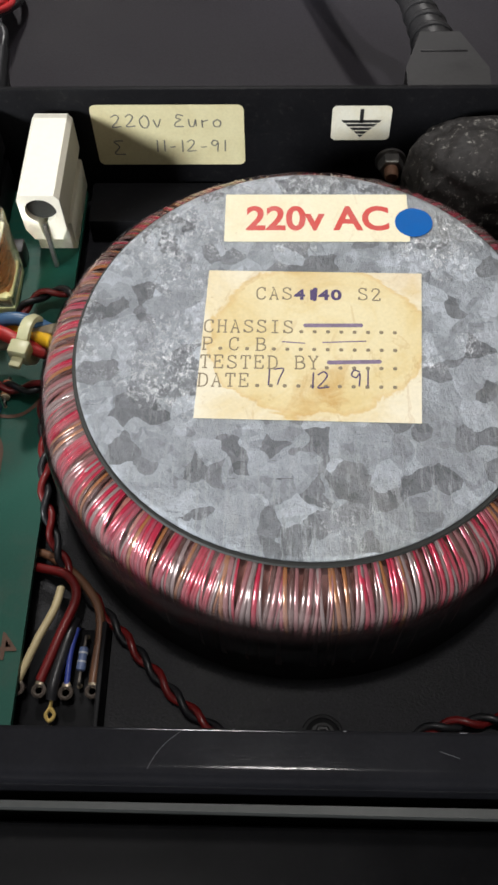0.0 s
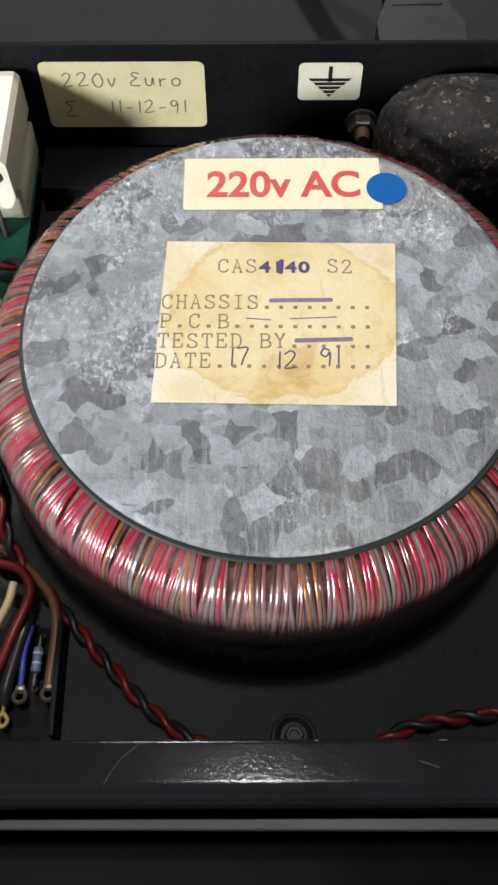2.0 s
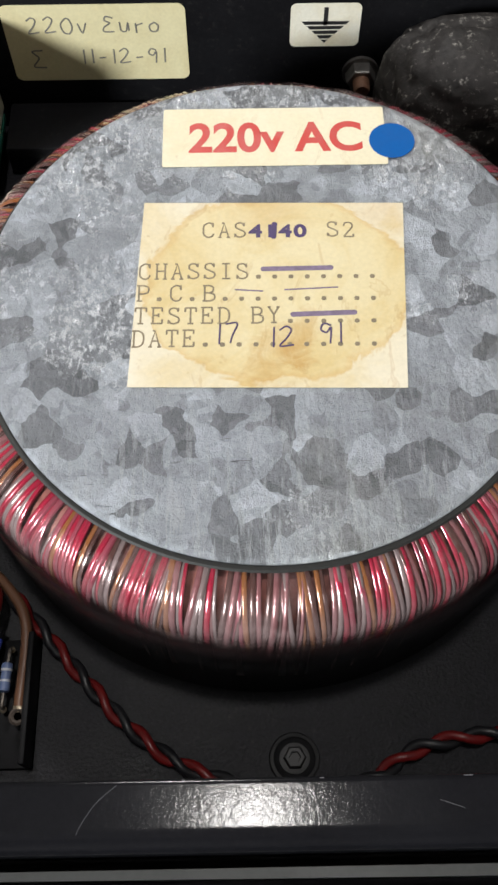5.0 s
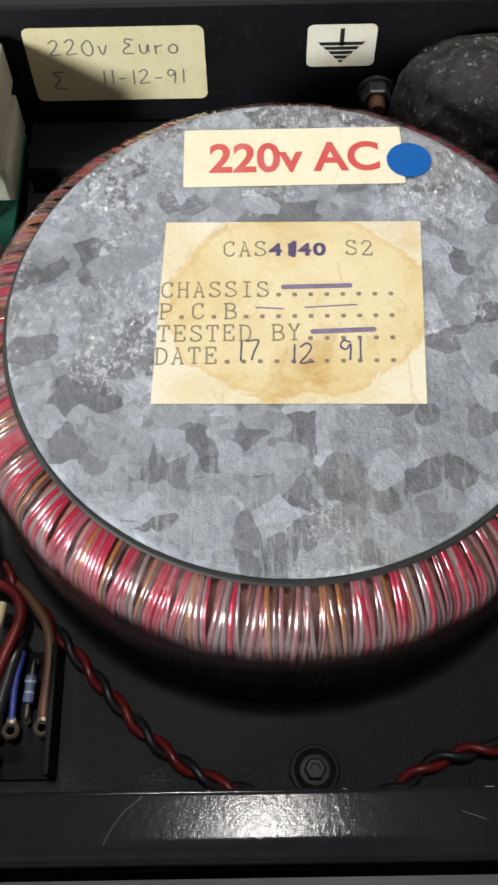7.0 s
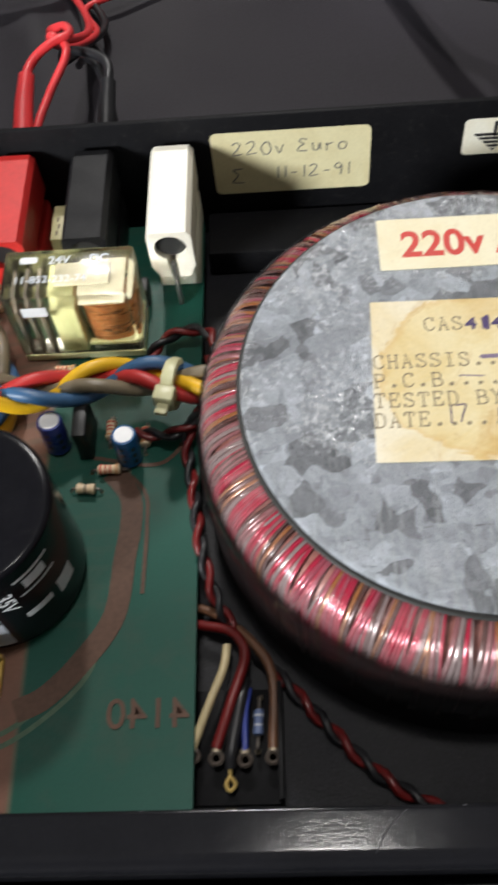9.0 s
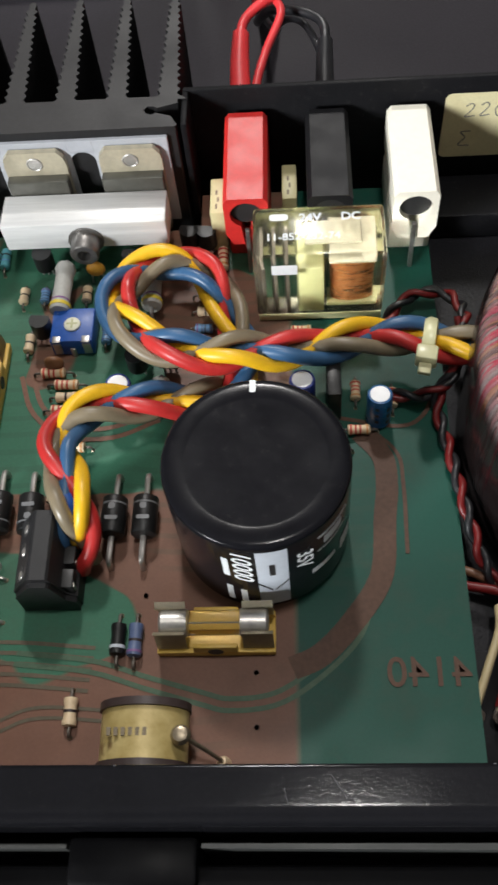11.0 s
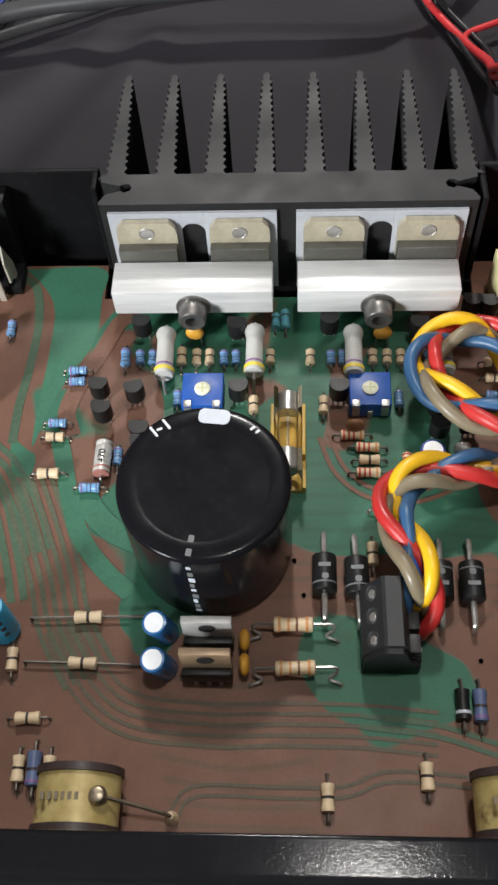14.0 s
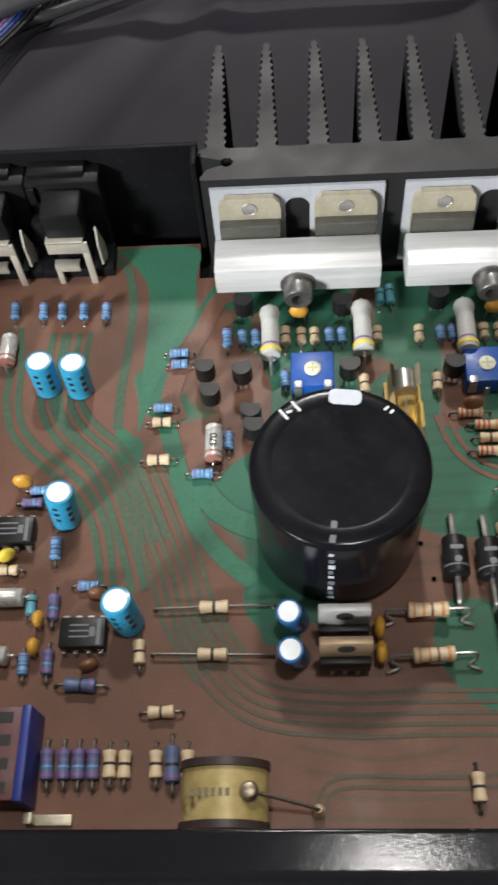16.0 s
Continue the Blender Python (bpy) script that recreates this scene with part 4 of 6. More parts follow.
def sink_base():
    o = [(-44.6, 0), (44.6, 0), (44.9, 0.8), (43.4, 3.4)]
    o += [(40.0, 4.6), (38.9, 4.0), (37.6, 4.6), (37.2, 5.7), (38.0, 6.8), (39.4, 6.8), (40.2, 6.2), (44.9, 7.6), (44.9, 10)]
    o += [(-x, y) for x, y in reversed(o[2:])]
    return prism(o, -2, 41.5, bevel=0.12)


part("sink_base", sink_base(), M["sink"], sink, smooth=0)


def fin_outline():
    teeth, right = 15, []
    for k in range(teeth):
        y = 10 + 35.5 * k / teeth
        w = 2.75 - 1.35 * k / teeth
        right += [(w, y), (w - 0.75, y + 0.9), (w - 0.7, y + 1.5)]
    return [(4.2, 9), (3.2, 10)] + right + [(0.9, 46), (0.3, 46.8), (-0.3, 46.8), (-0.9, 46)] + [(-x, y) for x, y in reversed(right)] + [(-3.2, 10), (-4.2, 9)]


fin = part("fin", prism(fin_outline(), -2, 41.4), M["sink"], sink, smooth=0)
put(fin, -41.5, 0, 0)
for k in range(1, 8):
    f = new("fin", fin.data)
    f.parent = sink
    put(f, -41.5 + 12.02 * k, 0, 0)


def clamp(x0, x1, bx0, bx1):
    """Two power transistors on a grey insulator, held down by an aluminium bar and a socket bolt."""
    mid = (x0 + x1) / 2
    bm = box(x0, mid - 2.9, 6.9, 7.9, 13, 39.4, 0.1)
    box(mid + 2.9, x1, 6.9, 7.9, 13, 39.4, 0.1, bm)
    box(mid - 2.9, mid + 2.9, 6.9, 7.9, 36.0, 39.4, 0.1, bm)
    arch = [(2.95 * math.cos(radians(a)), 33.2 + 2.95 * math.sin(radians(a))) for a in range(0, 181, 15)] + [(-2.95, 36.2), (2.95, 36.2)]
    prism([(px + mid, pz) for px, pz in arch], -7.9, -6.9, bm, Matrix(((1, 0, 0, 0), (0, 0, -1, 0), (0, 1, 0, 0), (0, 0, 0, 1))))
    ins = tagged(part("insulator_plate", bm, M["mica"], None, smooth=0), "pale grey slotted insulator plate against the heat sink", "insulator", "insulator plates")
    for cx in (mid - 11.2, mid + 11.2):
        tr = thing("power_transistor", "flat power transistor with a dull metal tab", "transistor", cx, 0, 12, 0, "power transistors")
        o = [(-7.3, 9), (7.3, 9), (7.3, 22.2), (7.0, 24.2), (5.6, 26), (-5.6, 26), (-7.0, 24.2), (-7.3, 22.2)]
        part("tab", prism(o, -6.6, -5.2, m=Matrix(((1, 0, 0, 0), (0, 0, -1, 0), (0, 1, 0, 0), (0, 0, 0, 1))), bevel=0.15), M["tab"], tr, smooth=0)
        part("case_body", box(-7.2, 7.2, 2.6, 5.3, 2, 19.4, 0.4), M["tabdark"], tr)
        part("mount_hole", lathe([(0, 0), (1.5, -0.02), (1.7, 0.14), (1.95, 0)], 20, "y", (0, 5.14, 22.6), rot=Matrix.Rotation(radians(180), 4, "Z")), M["steel"], tr)
        for lx in (-4.5, 0, 4.5):
            part("lead", box(lx - 0.6, lx + 0.6, 3.6, 4.2, -1.2, 2.4), M["steel"], tr)
    bar = thing("clamp_bar", "bright brushed aluminium clamp bar across two transistors", "clamp bar", (bx0 + bx1) / 2, -2.6, 20, 0, "clamp bars")
    w = (bx1 - bx0) / 2
    part("bar", box(-w, w, -4.9, 4.9, 0, 7.9, 0.35), M["alu"], bar, smooth=30)
    off = (0, -4.9, 2.6)
    part("bolt_head", lathe([(0, 0.02), (3.3, 0.02), (3.4, 0.4), (3.4, 4.4), (3.0, 4.9), (1.7, 4.9), (1.6, 2.4), (0, 2.2)], 28, "y", off, rot=Matrix.Rotation(radians(180), 4, "Z")), M["bolt"], bar, "dark steel socket bolt head")
    part("washer", lathe([(0, 0), (4.2, 0), (4.2, 0.5), (0, 0.5)], 28, "y", off, rot=Matrix.Rotation(radians(180), 4, "Z")), M["bolt"], bar)


clamp(-22.4, 18.0, -22.0, 16.9)
clamp(22.6, 63.0, 22.9, 61.7)


# ---- loudspeaker sockets ----
def socket(x, material, label):
    s = thing("speaker_socket", label, "speaker socket", x, 0, 12, 0, "speaker sockets")
    bore = [(3.7 * math.cos(radians(a)), 19.0 + 3.7 * math.sin(radians(a))) for a in range(-76, 257, 12)]
    o = [(0.8, 9.5), (3.4, 9.5), (5.0, 13), (5.0, 22.6), (4.0, 24), (-4.0, 24), (-5.0, 22.6), (-5.0, 13), (-3.4, 9.5), (-0.8, 9.5)]
    m = Matrix(((1, 0, 0, 0), (0, 0, -1, 0), (0, 1, 0, 0), (0, 0, 0, 1)))
    part("shell", prism(o + bore[::-1], -17.6, 9.7, m=m, bevel=0.25), material, s, smooth=0)
    # black plug added in place of the shade inside the bore
    part("inner_tube", lathe([(0, 0), (3.6, 0), (3.6, 20), (0, 20)], 24, "y", (0, -8.3, 19.0)), M["blackink"], s)
    part("rear_block", box(-4.9, 4.9, -4.5, 17.6, 0.1, 9.6, 0.5), material, s)
    part("boss", lathe([(3.4, 0), (3.4, 1.4), (2.8, 1.8)], 20, "y", (0, 17.4, 19.5)), material, s)
    part("contact_pin", box(-0.5, 0.5, -10.4, -9.2, -1.4, 14.5, 0.15), M["bolt"], s)
    return s


socket(80.6, M["red"], "red plastic speaker socket behind the relay")
socket(99.4, M["blackp"], "black plastic speaker socket on the back panel")
socket(118.4, M["white"], "ivory plastic socket beside the handwritten label")

# ---- relay ----
relay = thing("relay", "clear-cased relay with a copper coil inside", "relay", 96.6, -18.6, 12)
part("base", box(-14, 14, -6.6, 6.6, 0.3, 2.6, 0.3), M["bobbin"], relay)
shell = box(-14.3, 14.3, -6.9, 6.9, 2.6, 23.4, 0.9)
inner = box(-13.5, 13.5, -6.1, 6.1, 2.62, 22.6, 0.5)
bmesh.ops.reverse_faces(inner, faces=inner.faces)
me_in = bpy.data.meshes.new("inner")
inner.to_mesh(me_in)
shell.from_mesh(me_in)
cover = part("cover", shell, M["cover"], relay, "clear plastic cover with white print")
cover.visible_shadow = False
part("coil", lathe([(4.6, 0), (4.6, 12.5)], 28, "z", (6.8, 0.4, 6)), M["coil"], relay, "copper wire coil")
part("coil_cheek", box(2.0, 12.0, -4.6, 5.0, 18.4, 19.2, 0.3), M["relaybody"], relay)
part("coil_cheek", box(1.6, 12.6, -5.4, 5.4, 4.8, 6, 0.3), M["bobbin"], relay)
part("yoke", box(-4.6, 1.0, -4.6, 4.6, 2.7, 17.5, 0.4), M["bobbin"], relay)
part("armature", box(-3, 9, -2.4, 3.6, 19.8, 20.8, 0.3), M["relaybody"], relay)
for k in range(3):
    part("contact_blade", box(-12.4 + 2.6 * k, -11.6 + 2.6 * k, -4, 4, 2.7, 17, 0.1), M["leadw"], relay)
words("24V     DC", 3.0, M["capmark"], relay, at(-4.2, 2.4, 23.5), bold=0.06)
words("11-852-232-74", 2.7, M["capmark"], relay, at(-11.5, -2.8, 23.5), bold=0.04)
part("print_bar", prism(rounded(4, 1.8, 0.7), 23.46, 23.56, m=at(-8.6, 3.6, 0)), M["print"], relay, smooth=0)
part("print_bar", prism(rounded(5.6, 3.0, 0.3), 0, 0.05, m=at(-7.6, -6.95, 18.6, 90, 0, 0)), M["print"], relay, smooth=0)


# ---- circuit board: copper tracks seen through the mask ----
def ribbon(pts, w, bm):
    line = spline(pts, 8)
    own = bmesh.new()
    rows = []
    for i, q in enumerate(line):
        d = (line[min(i + 1, len(line) - 1)] - line[max(i - 1, 0)]).normalized()
        s = Vector((-d.y, d.x, 0)) * (w / 2)
        rows.append((own.verts.new(q + s), own.verts.new(q - s)))
    for (a, b), (c, d) in zip(rows, rows[1:]):
        own.faces.new((a, b, d, c))
    return join(bm, own)


LEVEL = [12.03]


def track_bundle(pts, count, gap, w, material):
    """Parallel tracks that follow one bent line."""
    LEVEL[0] += 0.01
    base = [Vector((*p, LEVEL[0])) for p in pts]
    for k in range(count):
        off = (k - (count - 1) / 2) * gap
        line = []
        for i, q in enumerate(base):
            d = (base[min(i + 1, len(base) - 1)] - base[max(i - 1, 0)]).normalized()
            line.append(q + Vector((-d.y, d.x, 0)) * off)
        part("copper_track", ribbon(line, w, bmesh.new()), material, board, smooth=0)


def pool(pts, material):
    """A bare patch of mask with a smooth outline."""
    LEVEL[0] += 0.01
    line = spline([(*p, LEVEL[0]) for p in pts + pts[:1]], 6)[:-1]
    bm = bmesh.new()
    bm.faces.new([bm.verts.new(q) for q in line])
    bmesh.ops.triangulate(bm, faces=bm.faces[:])
    part("bare_mask", bm, material, board, smooth=0)


M["bare"] = mat("bare_green_mask", (0.047, 0.160, 0.098), 0.42, 0, 0.2, 1200, 45, 0.05, spec=0.2)
M["track"] = mat("track_green", (0.070, 0.118, 0.075), 0.42, 0, 0.25, 900, 60, 0.05, spec=0.2)
M["trackmid"] = mat("track_faded", (0.096, 0.108, 0.070), 0.45, 0, 0.25, 900, 60, 0.05, spec=0.2)
M["trackdim"] = mat("track_dim", (0.112, 0.094, 0.064), 0.45, 0, 0.25, 900, 60, 0.05, spec=0.2)
M["trail"] = mat("masked_copper", (0.195, 0.100, 0.068), 0.45, 0, 0.25, 1500, 34, 0.05, spec=0.2)
M["trackb"] = mat("masked_copper_dark", (0.105, 0.060, 0.042), 0.45, 0, 0.3, 900, 60, 0.05, spec=0.15)
# green gaps that flow from the input end to the front edge
pool([(-49.7, 14.4), (-29, 14.4), (-28.2, 4), (-28.6, -9.6), (-34.0, -21.2), (-37.6, -30.7), (-40.2, -41), (-40.4, -30), (-39.8, -14.3), (-40.1, -0.3), (-43.3, 7.2)], M["bare"])
pool([(-45.6, -38.0), (-41.5, -41.5), (-39.0, -43.6), (-39.6, -48.8), (-43.2, -48.7), (-45.0, -44)], M["bare"])
track_bundle([(-49.6, 11.5), (-45.8, 7.3), (-43.8, -3.7), (-44.1, -17.5), (-45.1, -28.9), (-45.2, -40)], 1, 1, 2.2, M["track"])
track_bundle([(-73, -10), (-71.4, -23.1), (-71.1, -31.2), (-69.0, -39.0), (-64.2, -45.2), (-57.0, -51.2), (-51.3, -57.1), (-47.5, -64.0), (-45.7, -70.7), (-44.5, -78.5)], 2, 2.8, 1.6, M["track"])
track_bundle([(-61.7, -12), (-62.7, -29.9), (-61.3, -36.2), (-57.3, -42.4), (-50.8, -48.5), (-45.7, -55.8), (-42.5, -64.1), (-39.4, -73.5), (-37.7, -79.8)], 2, 2.8, 1.7, M["track"])
track_bundle([(-56.7, -12), (-57.2, -30.1), (-55.2, -36.4), (-50.7, -41.8), (-45.7, -46.4), (-41.4, -53.1), (-37.8, -60.2), (-34.8, -68.3)], 3, 2.6, 1.5, M["track"])
track_bundle([(-40.6, -49), (-38.1, -54.6), (-34.5, -63.0), (-30.3, -73.6), (-26.8, -84.9), (-20.1, -96.0)], 6, 2.2, 1.1, M["trackmid"])
track_bundle([(-26.8, -84.9), (-20.1, -96.8), (-11.1, -103.6), (4.2, -105.5), (18.3, -105.3), (35.0, -105.4), (50.3, -106.7)], 5, 2.1, 0.8, M["trackdim"])
track_bundle([(35.0, -104.4), (50.3, -106.2), (60.6, -109.3), (71.8, -112.5), (77.3, -113.7), (86, -112.6), (94, -107.6), (101, -100.6), (104.6, -92)], 2, 2.2, 1.0, M["track"])
track_bundle([(-1.2, -122.8), (3.0, -118.2), (20.3, -118.2), (31.8, -117.8), (40.9, -114.9), (59.1, -116.0)], 2, 2.0, 0.7, M["trackdim"])
track_bundle([(-34.4, -37.0), (-32.0, -45.1), (-29.6, -54.2), (-25.7, -64.5), (-19.4, -72.6), (-13.4, -77.8)], 1, 1, 4.2, M["bare"])
track_bundle([(-26.6, -52), (-23.6, -58.0), (-18.6, -63.0), (-12.0, -66.0)], 1, 1, 5.5, M["bare"])
track_bundle([(-18, -1), (-22.6, -3.9), (-26.4, -13.1), (-30.2, -21.3), (-33.0, -30.9), (-31, -38)], 1, 1, 4.4, M["trail"])
track_bundle([(29.1, -38.1), (32.6, -47.5), (39.7, -53.4), (50, -54.1), (60, -50)], 2, 2.6, 1.1, M["trail"])
# dark copper round the second large capacitor
track_bundle([(104.4, -55.8), (108.7, -61.6), (109.3, -68.4), (108.4, -76.0), (107.0, -88.4), (101.2, -97.6), (94.7, -104.3), (89.0, -107.0)], 1, 1, 4.6, M["trackb"])
track_bundle([(105.0, -53.6), (111.7, -60.6), (112.7, -68.4), (112.4, -84)], 1, 1, 0.8, M["trackb"])
track_bundle([(100, -52), (112.6, -54.4), (118.0, -52), (121.0, -46)], 1, 1, 0.9, M["trackb"])
words("4140", 8.0, M["trackb"], board, at(122.6, -110.6, LEVEL[0] + 0.02) @ Matrix.Diagonal((-1, 1, 1, 1)), bold=0.05)
for px, py in ((82.2, -117.9), (82.1, -107.7), (60, -92), (22, -70), (24, -78)):
    part("drill_hole", lathe([(0, 12.3), (0.5, 12.3)], 10, "z", (px, py, 0)), M["blackink"], board, smooth=0)


# ---- resistors and other small parts ----
def resistor_proto(name, label, category, body, bands, r=1.15, blen=6.2, total=10.0, group="resistors", lift=1.5, folded=False):
    t = thing(name, label, category, group=group)
    h = blen / 2
    prof = [(0.5, -h), (r * 1.08, -h + 0.25), (r * 1.15, -h + 0.9), (r * 1.05, -h + 1.6), (r, -h + 1.9), (r, h - 1.9), (r * 1.05, h - 1.6), (r * 1.15, h - 0.9), (r * 1.08, h - 0.25), (0.5, h)]
    part("body", lathe(prof, 14, "x", (0, 0, lift)), M[body], t)
    for p, w, m in bands:
        rr = r * 1.03 if abs(p) < h - 1.8 else r * 1.18
        part("band", lathe([(rr, p - w / 2), (rr, p + w / 2)], 14, "x", (0, 0, lift)), M[m], t)
    e = total / 2
    for s in (-1, 1):
        line = spline([(s * (h - 0.2), 0, lift), (s * (e - 0.7), 0, lift - 0.05), (s * (e - 0.1), 0, lift - 0.5), (s * e, 0, -0.4)], 4)
        if folded:
            line = spline([(s * (h - 0.2), 0, lift), (s * (e - 1.6), 0, lift), (s * (e - 0.8), -0.3, lift - 0.3), (s * (e - 1.0), -0.9, 2.0), (s * (e - 2.2), -1.5, 1.5), (s * (e - 2.0), -2.0, 1.1), (s * (e - 0.3), -2.5, 0.6), (s * e, -2.6, -0.4)], 4)
        part("lead", tube(line, 0.36 if folded else 0.3, 6), M["steel" if folded else "leadw"], t)
        part("joint", lathe([(0.6, -0.05), (0.45, 0.12), (0.3, 0.3)], 8, "z", (s * e, -2.6 if folded else 0, 0)), M["solder"], t)
    return t


PROTO = {
    "u": resistor_proto("resistor", "sky blue banded resistor lying on the circuit board", "resistor", "ublue", [(-2.2, 0.4, "bandp"), (-0.6, 0.3, "dblue"), (0.5, 0.3, "bandk"), (2.2, 0.4, "dblue")]),
    "b": resistor_proto("resistor", "beige resistor with one black band on the circuit board", "resistor", "beige", [(0, 0.6, "bandk")], r=1.2),
    "r": resistor_proto("resistor", "beige resistor with red and brown bands", "resistor", "beige", [(-2.2, 0.55, "bandr"), (-0.9, 0.5, "bandr"), (0.3, 0.5, "bandr"), (2.1, 0.5, "bando")]),
    "p": resistor_proto("resistor", "blue resistor with purple and red bands", "resistor", "dblue", [(-2.2, 0.6, "bandp"), (-0.8, 0.4, "bandp"), (0.5, 0.4, "ublue"), (2.1, 0.7, "bandp")], r=1.2),
    "d": resistor_proto("resistor", "slate blue resistor on the circuit board", "resistor", "dblue", [(0.2, 0.5, "bandk"), (2.2, 0.4, "bandp")], r=1.2),
    "t": resistor_proto("resistor", "teal resistor behind the clamp bars", "resistor", "teal", [(-1, 0.5, "bandk"), (1.0, 0.4, "ublue")]),
    "k": resistor_proto("small_diode", "small black diode with a grey ring", "diode", "epoxy", [(1.6, 0.6, "capmark")], r=1.3, group="small diodes"),
    "w": resistor_proto("resistor", "large beige resistor raised on long bent leads", "resistor", "beige", [(-2.9, 0.5, "bando"), (-1.0, 0.5, "bando"), (0.7, 0.5, "brown"), (2.8, 0.6, "bando")], r=1.4, blen=8.4, total=18.4, lift=3.2, folded=True),
    "l": resistor_proto("resistor", "beige resistor on very long straight leads", "resistor", "beige", [(0, 0.6, "bandk")], r=1.2, total=24.6),
}
PLACED = set()


def resistors(rows, size=1.0):
    """Rows of centre x and y, turn in degrees, length over the leads, kind."""
    for x, y, turn, length, kind in rows:
        s = size if kind in "wl" or length > 14 else max(0.78, min(1.12, length / 10.0))
        turn += random.uniform(-1.5, 1.5)
        m = pose(x * MM, y * MM, 12 * MM, 0, 0, turn) @ Matrix.Diagonal((s, max(s, 0.94), max(s, 0.94), 1))
        if kind in PLACED:
            copy_thing(PROTO[kind], m)
        else:
            PROTO[kind].matrix_basis = m
            PLACED.add(kind)


# row in front of the clamp bars
resistors([(-19.9, -16.0, -88, 8.0, "u"), (-16.2, -16.0, -88, 8.0, "u"), (-13.1, -16.0, -88, 7.9, "u"), (4.7, -16.2, -89, 7.9, "u"), (7.7, -16.2, -90, 7.9, "u"), (31.1, -16.4, -90, 7.8, "u"), (33.9, -16.4, -90, 7.8, "u"), (51.4, -16.6, -91, 7.8, "u"), (54.8, -16.6, -91, 7.8, "u"), (-6.1, -28.4, -89, 8.6, "u"), (47.0, -28.7, -92, 8.5, "u"), (19.8, -4.4, -90, 9.0, "t"), (17.4, -4.9, -92, 7.2, "t")])
resistors([(-5.9, -15.9, -89, 8.3, "b"), (-2.1, -16.0, -89, 8.3, "b"), (1.1, -16.0, -90, 8.2, "b"), (16.1, -16.1, -90, 8.2, "b"), (26.0, -16.2, -90, 8.2, "b"), (41.3, -16.3, -91, 8.2, "b"), (44.8, -16.4, -91, 8.2, "b"), (48.1, -16.4, -92, 8.2, "b"), (12.3, -30.2, -89, 9.3, "b"), (29.0, -30.3, -91, 9.3, "b")])
# middle of the board
resistors([(-31.4, -19.8, 0, 9.2, "u"), (-31.2, -23.0, 0, 8.0, "u"), (-34.5, -35.1, 0, 8.9, "u"), (-34.6, -39.0, 0, 8.7, "b"), (-34.9, -48.9, 0, 10.2, "b"), (-24.8, -52.6, 0, 9.8, "u"), (35.6, -38.7, 0, 9.2, "r"), (39.0, -42.0, -1, 9.9, "r"), (39.3, -45.3, -1, 9.6, "b"), (38.9, -48.7, -1, 10.0, "r"), (47.9, -45.9, -92, 6.5, "r"), (42.4, -58.2, -1, 8.4, "r"), (-19.1, -44.4, -88, 8.8, "u"), (39.0, -69.0, -91, 10.6, "b")])
# front of the board
resistors([(-21.5, -83.7, 0, 24.6, "l"), (-21.6, -93.7, 0, 24.6, "l"), (21.8, -85.6, 0, 19.5, "w"), (22.2, -94.8, 1, 19.8, "w"), (-36.5, -93.0, -86, 9.9, "b"), (-31.4, -105.0, 1, 10.3, "b"), (28.3, -119.2, -90, 10.6, "b"), (47.3, -115.1, -91, 10.7, "b"), (58.7, -101.5, -92, 10.8, "d"), (55.3, -101.3, -91, 10.4, "k")])
# preamplifier end
resistors([(-73.3, -5.5, -86, 8.9, "u"), (-66.1, -5.8, -87, 8.9, "u"), (-61.3, -6.0, -87, 8.9, "u"), (-55.8, -6.3, -88, 8.8, "u"), (-50.2, -6.5, -88, 8.8, "u"), (-56.0, -70.0, -87, 10.2, "u"), (-55.1, -83.2, -89, 9.2, "p"), (-59.9, -82.7, -88, 7.8, "t"), (-60.1, -95.2, -87, 9.1, "u"), (-55.1, -94.8, -89, 9.3, "p"), (-47.9, -99.6, -1, 9.8, "d"), (-48.1, -78.6, -3, 9.2, "u"), (-65.7, -74.7, -4, 8.0, "b"), (-61.2, -55.9, -1, 8.4, "u"), (-62.4, -59.0, -1, 8.4, "p")])
resistors([(-52.9, -114.7, -87, 10.5, "p"), (-49.7, -114.7, -88, 10.4, "p"), (-46.8, -114.7, -88, 10.4, "p"), (-44.0, -114.7, -88, 10.4, "p"), (-40.8, -114.7, -88, 10.4, "b"), (-37.9, -114.8, -89, 10.4, "b"), (-31.9, -114.8, -89, 10.3, "b"), (-25.8, -114.8, -90, 10.3, "b"), (-28.8, -114.8, -89, 10.3, "d")])
# by the relay
resistors([(69.8, -27.5, -3, 8.4, "u"), (92.2, -28.9, -1, 8.5, "r"), (70.1, -22.6, -2, 8.0, "b"), (70.2, -18.0, -2, 8.0, "b"), (103.8, -45.8, -92, 8.2, "r"), (111.7, -47.9, -92, 8.2, "r"), (104.1, -55.7, -1, 8.8, "r"), (99.3, -60.2, -6, 8.0, "b"), (73.9, -7.2, -88, 11.6, "r")])


